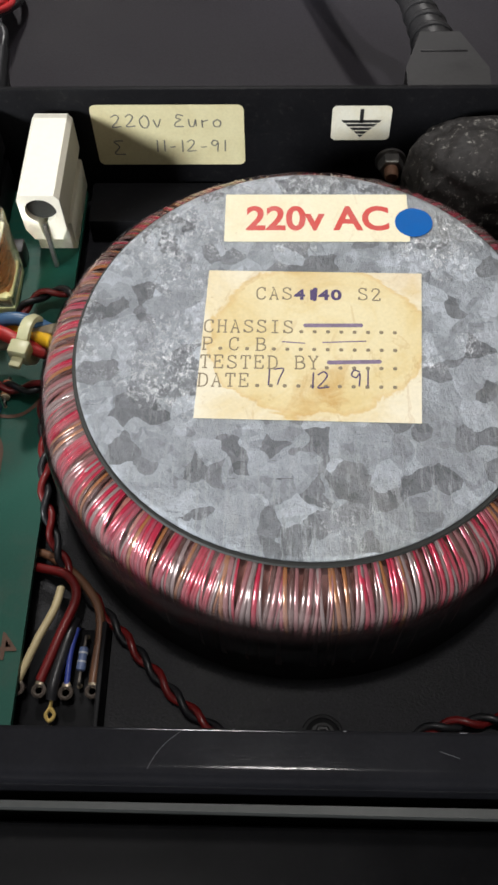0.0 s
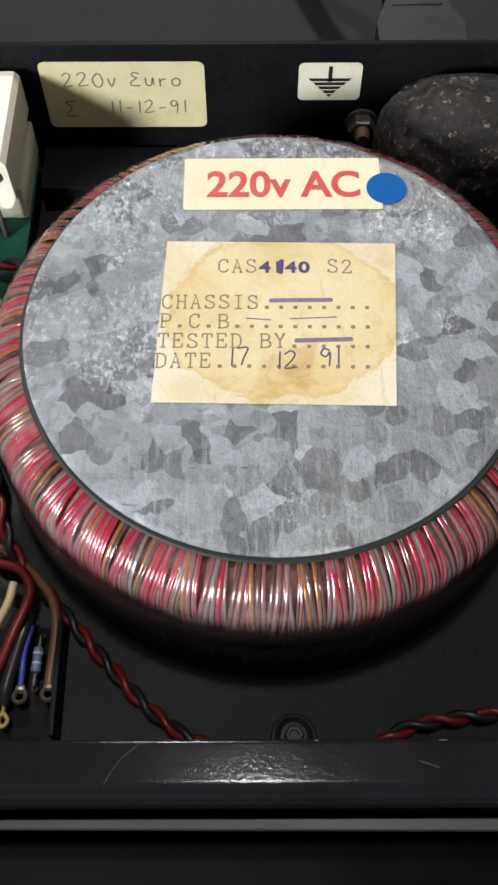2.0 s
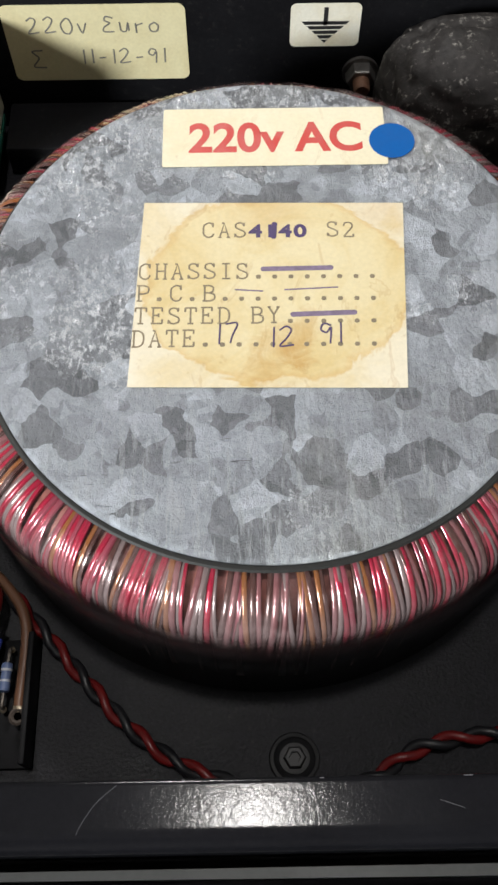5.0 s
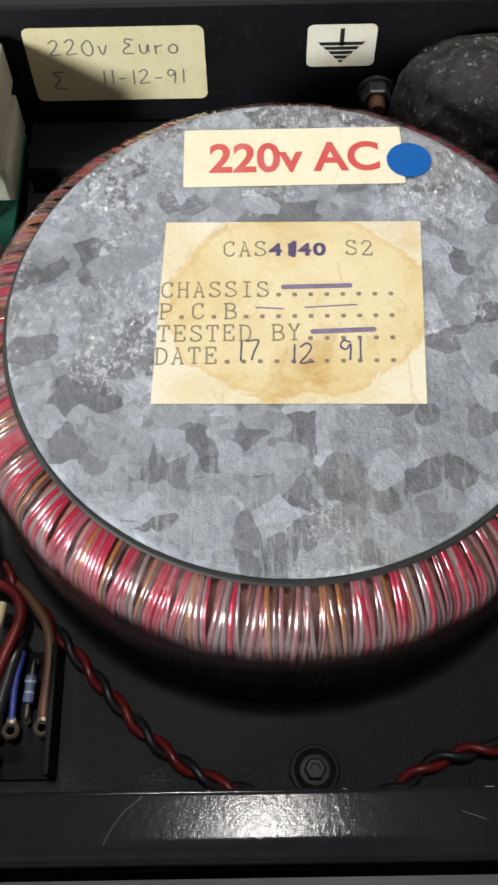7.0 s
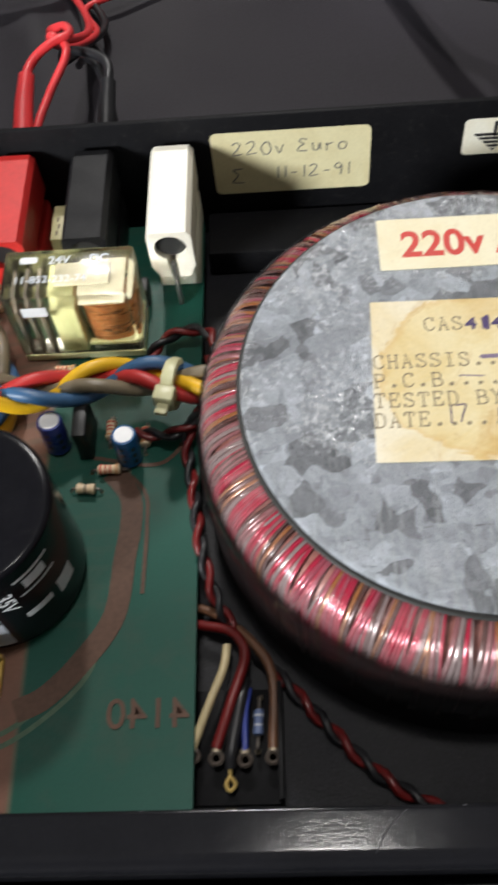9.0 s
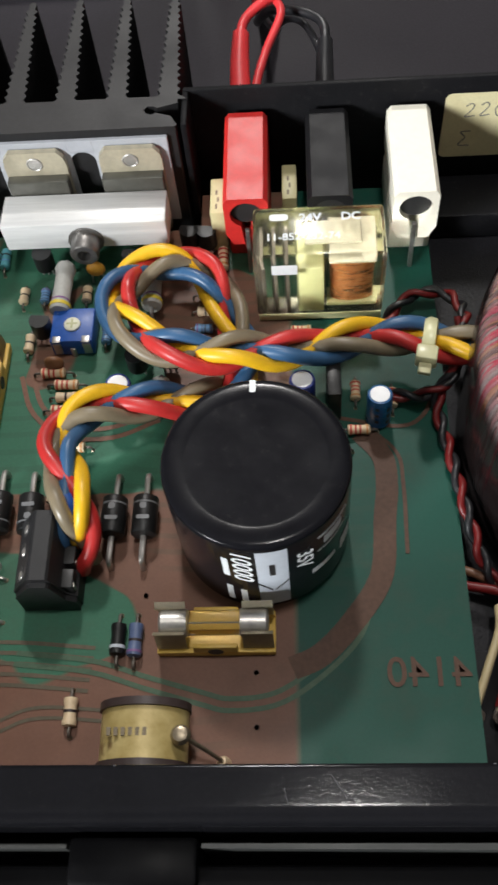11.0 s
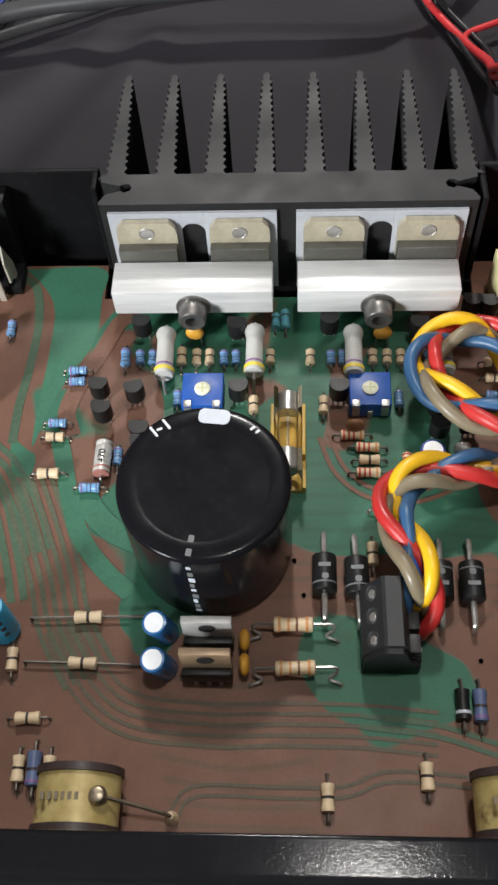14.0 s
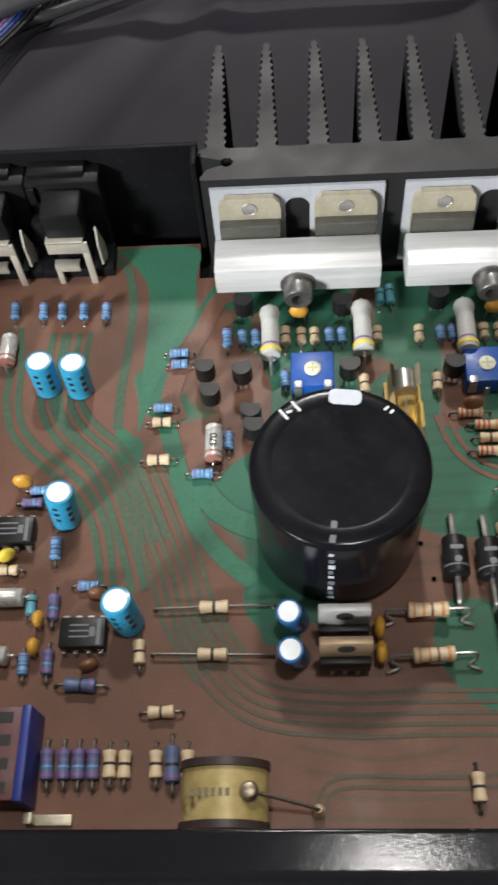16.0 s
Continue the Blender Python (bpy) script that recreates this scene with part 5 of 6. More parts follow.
def power_resistor():
    t = thing("power_resistor", "pale grey ceramic power resistor with a yellow band", "resistor", group="power resistors")
    prof = [(0.8, -6.9), (2.2, -6.7), (2.5, -5.6), (2.25, -4.4), (2.1, -3.6), (2.1, 3.6), (2.25, 4.4), (2.5, 5.6), (2.2, 6.7), (0.8, 6.9)]
    part("body", lathe(prof, 20, "y", (0, 0, 5.2)), M["power"], t)
    part("band", lathe([(2.53, -5.9), (2.53, -5.0)], 20, "y", (0, 0, 5.2)), M["bandy"], t)
    part("band", lathe([(2.3, -4.3), (2.16, -3.7)], 20, "y", (0, 0, 5.2)), M["bandp"], t)
    for s in (-1, 1):
        part("lead", tube(spline([(0, s * 6.6, 5.2), (0, s * 8.0, 5.2), (0, s * 8.5, 4.6), (0, s * 8.5, -0.4)], 4), 0.4, 6), M["steel"], t)
    return t


pr = power_resistor()
for k, (x, y) in enumerate(((-9.4, -17.6), (12.4, -16.9), (36.4, -17.4), (57.8, -17.0))):
    m = pose(x * MM, y * MM, 12 * MM, 0, 0, (1, 0, -1, 1)[k])
    if k:
        copy_thing(pr, m)
    else:
        pr.matrix_basis = m


def small_transistor():
    t = thing("small_transistor", "small black plastic transistor with three legs", "transistor", group="small transistors")
    o = [(2.35 * math.cos(radians(a)), 2.35 * math.sin(radians(a))) for a in range(-35, 216, 15)]
    part("body", prism(o, 3.0, 7.8, bevel=0.2), M["epoxy"], t, smooth=30)
    for k in (-1, 0, 1):
        part("leg", box(k * 1.27 - 0.22, k * 1.27 + 0.22, -0.2, 0.25, -0.5, 3.1), M["steel"], t)
    return t


tr = small_transistor()
SPOTS = [(-24.6, -27.4, 0), (-23.2, -34.0, 0), (-16.0, -28.4, 20), (-13.8, -39.6, 0), (-13.2, -43.4, 0), (8.8, -28.2, 10), (32.6, -28.2, 0), (55.8, -33.0, 0), (55.4, -38.6, 0), (62.4, -38.4, 180), (-15.8, -8.8, 0), (7.9, -9.6, 0), (30.8, -8.4, 0), (52.6, -9.6, 0), (66.0, -2.8, 0), (70.2, -3.2, 0)]
for k, (x, y, a) in enumerate(SPOTS):
    m = pose(x * MM, y * MM, 12 * MM, 0, 0, a + 180)
    if k:
        copy_thing(tr, m)
    else:
        tr.matrix_basis = m


def trimmer():
    t = thing("trimmer", "blue square trimmer with a cream slotted rotor", "trimmer", group="trimmers")
    part("body", box(-4.9, 4.9, -4.6, 4.8, 0.3, 5.6, 0.35), M["trim"], t)
    part("rotor", lathe([(1.9, 5.5), (1.9, 6.0), (1.6, 6.2), (0, 6.2)], 20), M["rotor"], t)
    bm = box(-1.3, 1.3, -0.25, 0.25, 6.15, 6.24)
    box(-0.25, 0.25, -1.3, 1.3, 6.16, 6.25, 0, bm)
    part("cross_slot", bm, M["bobbin"], t)
    for x in (-3.4, 3.4):
        part("contact", box(x - 0.9, x + 0.9, -5.0, -4.55, 1.2, 4.8, 0.1), M["steel"], t)
        part("contact", box(x - 0.9, x + 0.9, -5.0, -3.2, 5.58, 5.75, 0.05), M["steel"], t)
    part("contact", box(-0.6, 0.6, -5.0, -4.55, 0, 3.0, 0.1), M["steel"], t)
    return t


tm = trimmer()
tm.matrix_basis = pose(0.3 * MM, -28.4 * MM, 12 * MM)
copy_thing(tm, pose(39.9 * MM, -28.4 * MM, 12 * MM))


def disc_cap(x, y, z, material, label, a=0, r=2.3):
    t = thing("disc_capacitor", label, "capacitor", x, y, 12, a, "disc capacitors")
    part("disc", lathe([(0, -1.1), (r * 0.6, -1.0), (r * 0.92, -0.5), (r, 0), (r * 0.92, 0.5), (r * 0.6, 1.0), (0, 1.1)], 20, "y", (0, 0, z - 12)), M[material], t)
    for k in (-1, 1):
        part("leg", tube([(k * 1.2, 0, z - 13), (k * 1.6, 0, -0.4)], 0.28, 6), M["steel"], t)


disc_cap(-2.5, -11.2, 17, "mustard", "mustard disc capacitor below the clamp bar")
disc_cap(43.7, -11.6, 17, "mustard", "mustard disc capacitor below the clamp bar")
disc_cap(36.1, -37.4, 15.5, "brown", "brown disc capacitor beside the trimmer")
disc_cap(11.8, -89.3, 16, "mustard", "mustard disc capacitor beside the regulators", 90)
disc_cap(11.9, -94.4, 16, "mustard", "mustard disc capacitor beside the regulators", 90)
disc_cap(-64.6, -54.6, 15.5, "mustard", "yellow bead capacitor near a chip")
disc_cap(-57.6, -86.2, 15, "mustard", "yellow bead capacitor near a chip", 90, 1.8)
disc_cap(-58.0, -92.0, 15, "mustard", "yellow bead capacitor near a chip", 90, 1.8)
disc_cap(-66.2, -72.0, 15, "bandy", "yellow bead capacitor near a chip", 30, 2.0)

disc_cap(-46.6, -95.6, 13.6, "brown", "small brown disc capacitor lying beside a chip", 20, 1.9)
disc_cap(-46.2, -80.4, 13.8, "brown", "small brown disc capacitor lying beside a chip", -10, 1.9)


def fuse_holder():
    t = thing("fuse_holder", "yellow fuse holder with a glass fuse in sprung clips", "fuse holder", group="fuse holders")
    part("base", box(-11.3, 11.3, -4.0, 4.0, 0, 1.4, 0.3), M["yellowp"], t)
    for s in (-1, 1):
        bm = box(-11.3, 11.3, s * 3.6 - 0.5, s * 3.6 + 0.5, 1.2, 2.6, 0.15)
        box(-4.2, 4.2, s * 3.6 - 0.45, s * 3.6 + 0.45, 2.4, 5.4, 0.2, bm)
        part("side_rail", bm, M["yellowp"], t)
    part("hole", lathe([(0, -4.16), (1.5, -4.16), (1.5, -4.1)], 20, "y", (0, 0, 3.1)), M["blackink"], t)
    for s in (-1, 1):
        for q in (-1, 1):
            c = [(s * 8.2, q * 3.2, 1.2), (s * 8.2, q * 3.3, 4.5), (s * 8.2, q * 2.8, 7.5), (s * 8.2, q * 2.2, 9.6), (s * 8.2, q * 3.2, 10.8)]
            bm = bmesh.new()
            rows = []
            for p in spline(c, 4):
                rows.append([bm.verts.new((p.x + d, p.y, p.z)) for d in (-2.9, 2.9)])
            for a, b in zip(rows, rows[1:]):
                bm.faces.new((a[0], a[1], b[1], b[0]))
            bmesh.ops.solidify(bm, geom=bm.faces[:], thickness=0.35)
            part("clip", bm, M["tab"], t)
    fuse = thing("glass_fuse", "glass fuse with steel end caps held in its clips", "fuse", group="glass fuses")
    g = part("glass", lathe([(2.35, -5.2), (2.35, 5.2)], 20, "x", (0, 0, 8.0)), M["glass"], fuse)
    g.visible_shadow = False
    part("filament", tube([(-5, 0, 8), (5, 0, 8)], 0.12, 6), M["steel"], fuse)
    for s in (-1, 1):
        part("end_cap", lathe([(0, -10.2), (2.2, -10.2), (2.55, -9.8), (2.55, -5.0), (2.3, -4.9)], 20, "x", (0, 0, 8.0), rot=Matrix.Rotation(0 if s > 0 else math.pi, 4, "Z")), M["steel"], fuse)
    return t, fuse


fh, gf = fuse_holder()
fh.matrix_basis = gf.matrix_basis = pose(74.6 * MM, -100.4 * MM, 12 * MM)
for ob in (fh, gf):
    copy_thing(ob, pose(20.6 * MM, -42.0 * MM, 12 * MM, 0, 0, 90))


def big_diode():
    t = thing("rectifier_diode", "fat black rectifier diode with a white ring", "diode", group="rectifier diodes")
    part("body", lathe([(1.6, -4.4), (2.5, -4.1), (2.65, -3.8), (2.65, 3.8), (2.5, 4.1), (1.6, 4.4)], 22, "y", (0, 0, 3.2)), M["epoxy"], t)
    part("ring", lathe([(2.68, -0.2), (2.68, 0.15)], 22, "y", (0, -2.4, 3.2)), M["dimprint"], t)
    part("print_bar", prism(rounded(2.6, 0.9, 0.2), 0, 0.03, m=at(0, 1.2, 5.86)), M["dimprint"], t, smooth=0)
    part("print_bar", prism(rounded(1.4, 1.4, 0.5), 0, 0.03, m=at(0.1, -1.4, 5.86)), M["dimprint"], t, smooth=0)
    for s in (-1, 1):
        part("lead", tube(spline([(0, s * 4.2, 3.2), (0, s * 8.6, 3.2), (0, s * 9.9, 2.2), (0, s * 10.1, -0.4)], 5), 0.62, 8), M["steel"], t)
    return t


bd = big_diode()
for k, (x, y, a) in enumerate(((28.4, -74.4, 0), (35.3, -75.0, 2), (52.8, -76.0, 178), (59.3, -76.0, 179))):
    m = pose(x * MM, y * MM, 12 * MM, 0, 0, a)
    if k:
        copy_thing(bd, m)
    else:
        bd.matrix_basis = m


def terminal_block():
    t = thing("terminal_block", "black three-way screw terminal block with wires in it", "terminal block", 41.6, -86.4, 12)
    o = [(-6.0, 0), (5.8, 0), (5.8, 5.0), (3.8, 6.4), (2.0, 13.6), (1.5, 14.0), (-1.6, 14.0), (-2.3, 13.7), (-6.0, 8.0)]
    part("housing", prism(o, -7.2, 7.2, m=Matrix(((1, 0, 0, 0), (0, 0, 1, 0), (0, 1, 0, 0), (0, 0, 0, 1))), bevel=0.25), M["blackp2"], t, smooth=0)
    part("end_cap", prism([(p * 0.96, q * 0.9) for p, q in o], -8.3, -7.1, m=Matrix(((1, 0, 0, 0), (0, 0, 1, 0), (0, 1, 0, 0), (0, 0, 0, 1)))), M["blackp2"], t, smooth=0)
    slant = Matrix.Rotation(radians(-55), 4, "Y")
    for y in (-4.8, 0, 4.8):
        spot = (-4.2, y, 10.85)
        part("screw_well", lathe([(1.75, 0.0), (1.6, 0.12), (1.5, 0.04), (0, 0.04)], 18, "z", spot, rot=slant), M["blackink"], t)
        part("screw", lathe([(1.0, 0.03), (0.9, 0.16), (0, 0.16)], 14, "z", (-4.05, y - 0.3, 10.95), rot=slant), M["steel"], t)
        part("wire_gate", box(3.2, 5.4, y - 1.9, y + 1.9, 5.4, 8.6, 0.2), M["blackink"], t)
        part("clamp_plate", box(4.6, 5.6, y - 1.5, y - 0.7, 5.2, 7.8, 0.1), M["steel"], t)
    return t


M["blackp2"] = mat("dark_grey_plastic", (0.014, 0.014, 0.015), 0.5, 0, 0.2, 900, 100, 0.15)
terminal_block()


def can(x, y, r, h, material, label, lean=(0, 0), vent=True, group="small electrolytics"):
    t = thing("electrolytic_capacitor", label, "capacitor", x, y, 12, 0, group)
    t.matrix_basis = pose(x * MM, y * MM, 12.3 * MM, lean[0], lean[1], 0)
    part("sleeve", lathe([(r * 0.9, 0), (r, 0.4), (r * 0.96, 1.2), (r, 1.9), (r, h - 0.6), (r * 0.94, h - 0.1), (r * 0.8, h), (r * 0.78, h - 0.15)], 26), M[material], t)
    part("top", lathe([(r * 0.8, h - 0.1), (r * 0.76, h + 0.05), (0, h + 0.02)], 26), M["alutop"], t, "bright aluminium top")
    for k in range(3):
        part("print_bar", patch(-112, -94, h - 2.6 - 2.2 * k, h - 1.7 - 2.2 * k, r=r * 1.02, n=3), M["wblk"], t)
        part("print_bar", patch(-60, -40, h - 3.4 - 2.2 * k, h - 2.2 - 2.2 * k, r=r * 1.02, n=3), M["wblk"], t)
    for s in (-1, 1):
        part("leg", tube([(s, 0, 0.2), (s, 0, -1.5)], 0.3, 6), M["steel"], t)


M["alutop"] = mat("bright_aluminium", (0.90, 0.91, 0.92), 0.5, 0.1, 0.05, 900, 200, 0.05)
can(-4.6, -86.6, 2.6, 10.6, "ecapm", "small blue electrolytic capacitor beside the regulators", (8, -8))
can(-4.5, -94.2, 2.6, 10.8, "ecapm", "small blue electrolytic capacitor beside the regulators", (8, -7))
can(-62.4, -28.2, 3.2, 10.6, "ecap", "cyan blue electrolytic capacitor with a bright top", (-4, 0))
can(-54.6, -28.9, 3.2, 10.6, "ecap", "cyan blue electrolytic capacitor with a bright top", (-4, 0))
can(-54.6, -62.6, 3.2, 11.2, "ecap", "cyan blue electrolytic capacitor with a bright top", (-6, 3))
can(-39.0, -86.6, 3.2, 11.0, "ecap", "cyan blue electrolytic capacitor with a bright top", (-6, -6))
can(-73.6, -93.0, 3.2, 11.0, "ecap", "cyan blue electrolytic capacitor with a bright top")
can(108.4, -52.6, 2.7, 9.2, "ecapm", "light blue electrolytic capacitor near the wire loom", (-4, 0))
can(92.2, -48.6, 2.8, 9.6, "ecapd", "navy electrolytic capacitor near the wire loom", (-4, 0))
can(52.6, -47.6, 2.8, 9.6, "ecapd", "navy electrolytic capacitor under the wire loom", (0, 0))


M["tabgrey"] = mat("grey_metal_tab", (0.45, 0.44, 0.42), 0.45, 0.4, 0.15, 600, 160, 0.1)
M["tabbrown"] = mat("bronze_tab", (0.34, 0.24, 0.15), 0.4, 0.4, 0.2, 600, 160, 0.1)


def regulator(y, tabmat):
    t = thing("voltage_regulator", "voltage regulator standing with its metal tab up", "voltage regulator", 4.7, y, 12, 0, "voltage regulators")
    lean = Matrix.Rotation(radians(-1.5), 4, "X")
    bm = box(-5.0, 5.0, 1.0, 2.6, 3, 14.6, 0.15)
    bmesh.ops.transform(bm, matrix=lean, verts=bm.verts)
    part("tab", bm, M[tabmat], t, smooth=30)
    bm = lathe([(0, 0), (1.7, 0), (1.7, 0.1)], 18, "y", (0, 0.9, 12.0), rot=Matrix.Rotation(math.pi, 4, "Z"))
    bmesh.ops.transform(bm, matrix=lean, verts=bm.verts)
    part("tab_hole", bm, M["blackink"], t)
    bm = box(-5.0, 5.0, -0.6, 1.0, 3, 7.6, 0.4)
    bmesh.ops.transform(bm, matrix=lean, verts=bm.verts)
    part("case_body", bm, M["epoxy"], t)
    for k in (-1, 0, 1):
        part("leg", box(k * 2.54 - 0.4, k * 2.54 + 0.4, -0.3, 0.2, -0.5, 3.6), M["steel"], t)


regulator(-91.0, "tabgrey")
regulator(-97.4, "tabbrown")


def choke(x, y, label, ends):
    """Output choke: a taped drum lying between two dark cheeks."""
    t = thing("output_choke", label, "choke", x, y, 12, 0, "output chokes")
    o = [(7.9 * math.cos(radians(a)), 6.6 + 6.6 * math.sin(radians(a)) * (1.0 if math.sin(radians(a)) > 0 else 0.95)) for a in range(0, 360, 12)]
    m = Matrix(((1, 0, 0, 0), (0, 0, 1, 0), (0, 1, 0, 0), (0, 0, 0, 1)))
    part("tape", prism(o, -4.6, 4.6, m=m), M["tape"], t, "gold tape with faint print", smooth=30)
    big = [(px * 1.05, (pz - 6.6) * 1.07 + 6.9) for px, pz in o]
    for s in (-1, 1):
        part("cheek", prism(big, s * 5.2 - 0.7, s * 5.2 + 0.7, m=m, bevel=0.15), M["core"], t, smooth=30)
    part("foot", box(-6.2, 6.2, -6.6, -4.4, 0.05, 1.1, 0.2), M["tabgrey"], t)
    for k in range(6):
        part("print_bar", box(-5.6 + 1.25 * k, -4.9 + 1.25 * k, -0.7, 0.7, 12.9, 13.24), M["type"], t)
    part("solder_blob", lathe([(0, -1.6), (1.4, -1.1), (1.8, 0), (1.3, 1.1), (0, 1.5)], 14, "z", (ends[0], ends[1], 12.6)), M["solder"], t)
    part("lead", tube(spline([(ends[0], ends[1], 12.9), ((ends[0] + ends[2]) / 2, (ends[1] + ends[3]) / 2, 9.2), (ends[2], ends[3], 4.0), (ends[2] + 0.4, ends[3] - 0.3, -0.2)], 5), 0.4, 6), M["solder"], t)
    part("lead_joint", lathe([(1.4, 0), (1.2, 1.6), (0.6, 3.4)], 12, "z", (ends[2] + 0.3, ends[3], 0)), M["beige"], t)


def tape_mat():
    m, n, l, b = nodes_of("gold_tape")
    vec = coords(n, l)
    c = ramp(n, l, noise_tex(n, l, vec, 240, 4), [(0.3, (0.40, 0.29, 0.09)), (0.7, (0.62, 0.50, 0.22))])
    c = mix(n, l, ramp(n, l, noise_tex(n, l, vec, 130, 3), [(0.58, (0, 0, 0)), (0.68, (1, 1, 1))]), c, (0.18, 0.09, 0.03))
    l.new(c, b.inputs["Base Color"])
    b.inputs["Roughness"].default_value, b.inputs["Metallic"].default_value = 0.42, 0.12
    return m


M["tape"] = tape_mat()
choke(-18.2, -121.6, "gold-taped output choke on the circuit board", (4.7, 0.2, 16.6, -1.6))
choke(62.6, -121.2, "gold-taped output choke on the circuit board", (7.2, -0.6, 13.4, -3.2))


def chip(x, y, rz, label):
    t = thing("chip", label, "chip", x, y, 12, rz, "chips")
    part("package", box(-4.7, 4.7, -3.1, 3.1, 0.8, 4.0, 0.3), M["epoxy"], t)
    for s in (-1, 1):
        for k in range(4):
            bm = box(-3.81 + 2.54 * k - 0.6, -3.81 + 2.54 * k + 0.6, s * 3.1 - 0.25, s * 3.1 + 0.55 * s + 0.25, 2.0, 2.4)
            box(-3.81 + 2.54 * k - 0.4, -3.81 + 2.54 * k + 0.4, s * 3.8 - 0.15, s * 3.8 + 0.15, -0.5, 2.3, 0, bm)
            part("pin", bm, M["steel"], t, smooth=0)
    part("notch_mark", box(3.0, 3.8, -2.7, 2.7, 3.98, 4.04), M["dimprint"], t)
    part("print_bar", prism(rounded(1.2, 2.0, 0.3), 4.0, 4.03, m=at(2.1, 0.0, 0)), M["dimprint"], t, smooth=0)
    for k in range(3):
        part("print_bar", prism(rounded(4.0, 0.35, 0.1), 4.0, 4.03, m=at(-0.6, 1.4 - 1.2 * k, 0)), M["dimprint"], t, smooth=0)


chip(-48.0, -89.4, 0, "small black eight-pin chip on the circuit board")
chip(-65.6, -66.4, 0, "small black eight-pin chip on the circuit board")


def axial(x, y, rz, length, label):
    t = thing("axial_capacitor", label, "capacitor", x, y, 12, rz, "axial capacitors")
    h = length / 2
    part("body", lathe([(1.2, -h), (2.0, -h + 0.3), (2.0, h - 1.6), (1.8, h - 1.3), (2.0, h - 1.0), (2.0, h - 0.3), (1.2, h)], 18, "x", (0, 0, 2.1)), M["foil"], t)
    part("sealed_end", lathe([(0.6, -h - 0.4), (1.9, -h - 0.1), (2.04, -h + 1.6)], 18, "x", (0, 0, 2.1)), M["pinkend"], t)
    for s in (-1, 1):
        part("lead", tube(spline([(s * (h - 0.2), 0, 2.1), (s * (h + 1.2), 0, 2.0), (s * (h + 1.6), 0, -0.4)], 4), 0.3, 6), M["steel"], t)
    return t


M["foil"] = mat("silver_white_foil", (0.62, 0.61, 0.57), 0.3, 0.3, 0.12, 900, 300, 0.15)
M["pinkend"] = mat("pink_seal", (0.38, 0.16, 0.13), 0.4, 0, 0.15)
ax = axial(-22.4, -45.2, 90, 8.6, "silver axial capacitor marked 470")
words("470", 2.5, M["blackink"], ax, at(-2.4, -0.9, 4.16))
axial(-73.2, -17.8, 90, 7.8, "silver axial capacitor on the circuit board")
axial(-65.2, -81.2, 0, 7.8, "silver axial capacitor on the circuit board")
axial(-67.0, -93.6, 0, 7.8, "silver axial capacitor on the circuit board")
axial(60.6, -45.6, 90, 7.4, "silver axial capacitor under the wire loom")


def film_cap(x, y, w, d, h, material, label, bars=True):
    t = thing("film_capacitor", label, "capacitor", x, y, 12, 0, "film capacitors")
    part("body", box(-w / 2, w / 2, -d / 2, d / 2, 0.2, h, 0.35), M[material], t)
    if bars:
        for k in range(3):
            part("print_bar", prism(rounded(0.5, 1.5, 0.15), h, h + 0.04, m=at(-0.3 + 0.4 * (k % 2), -d / 2 + 2 + 2.2 * k, 0)), M["type"], t, smooth=0)
    for s in (-1, 1):
        part("leg", tube([(0, s * d * 0.36, 0.4), (0, s * d * 0.36, -1.4)], 0.3, 6), M["steel"], t)


film_cap(73.4, 2.2, 3.5, 11.0, 13.4, "film", "cream box film capacitor beside the red socket")
film_cap(90.3, 5.6, 3.5, 11.0, 13.6, "film", "cream box film capacitor between the sockets")
film_cap(98.9, -47.6, 3.0, 9.6, 10.5, "epoxy", "black box film capacitor near the wire loom", False)
film_cap(109.2, -8.4, 3.6, 4.4, 6, "epoxy", "small black box part behind the relay", False)


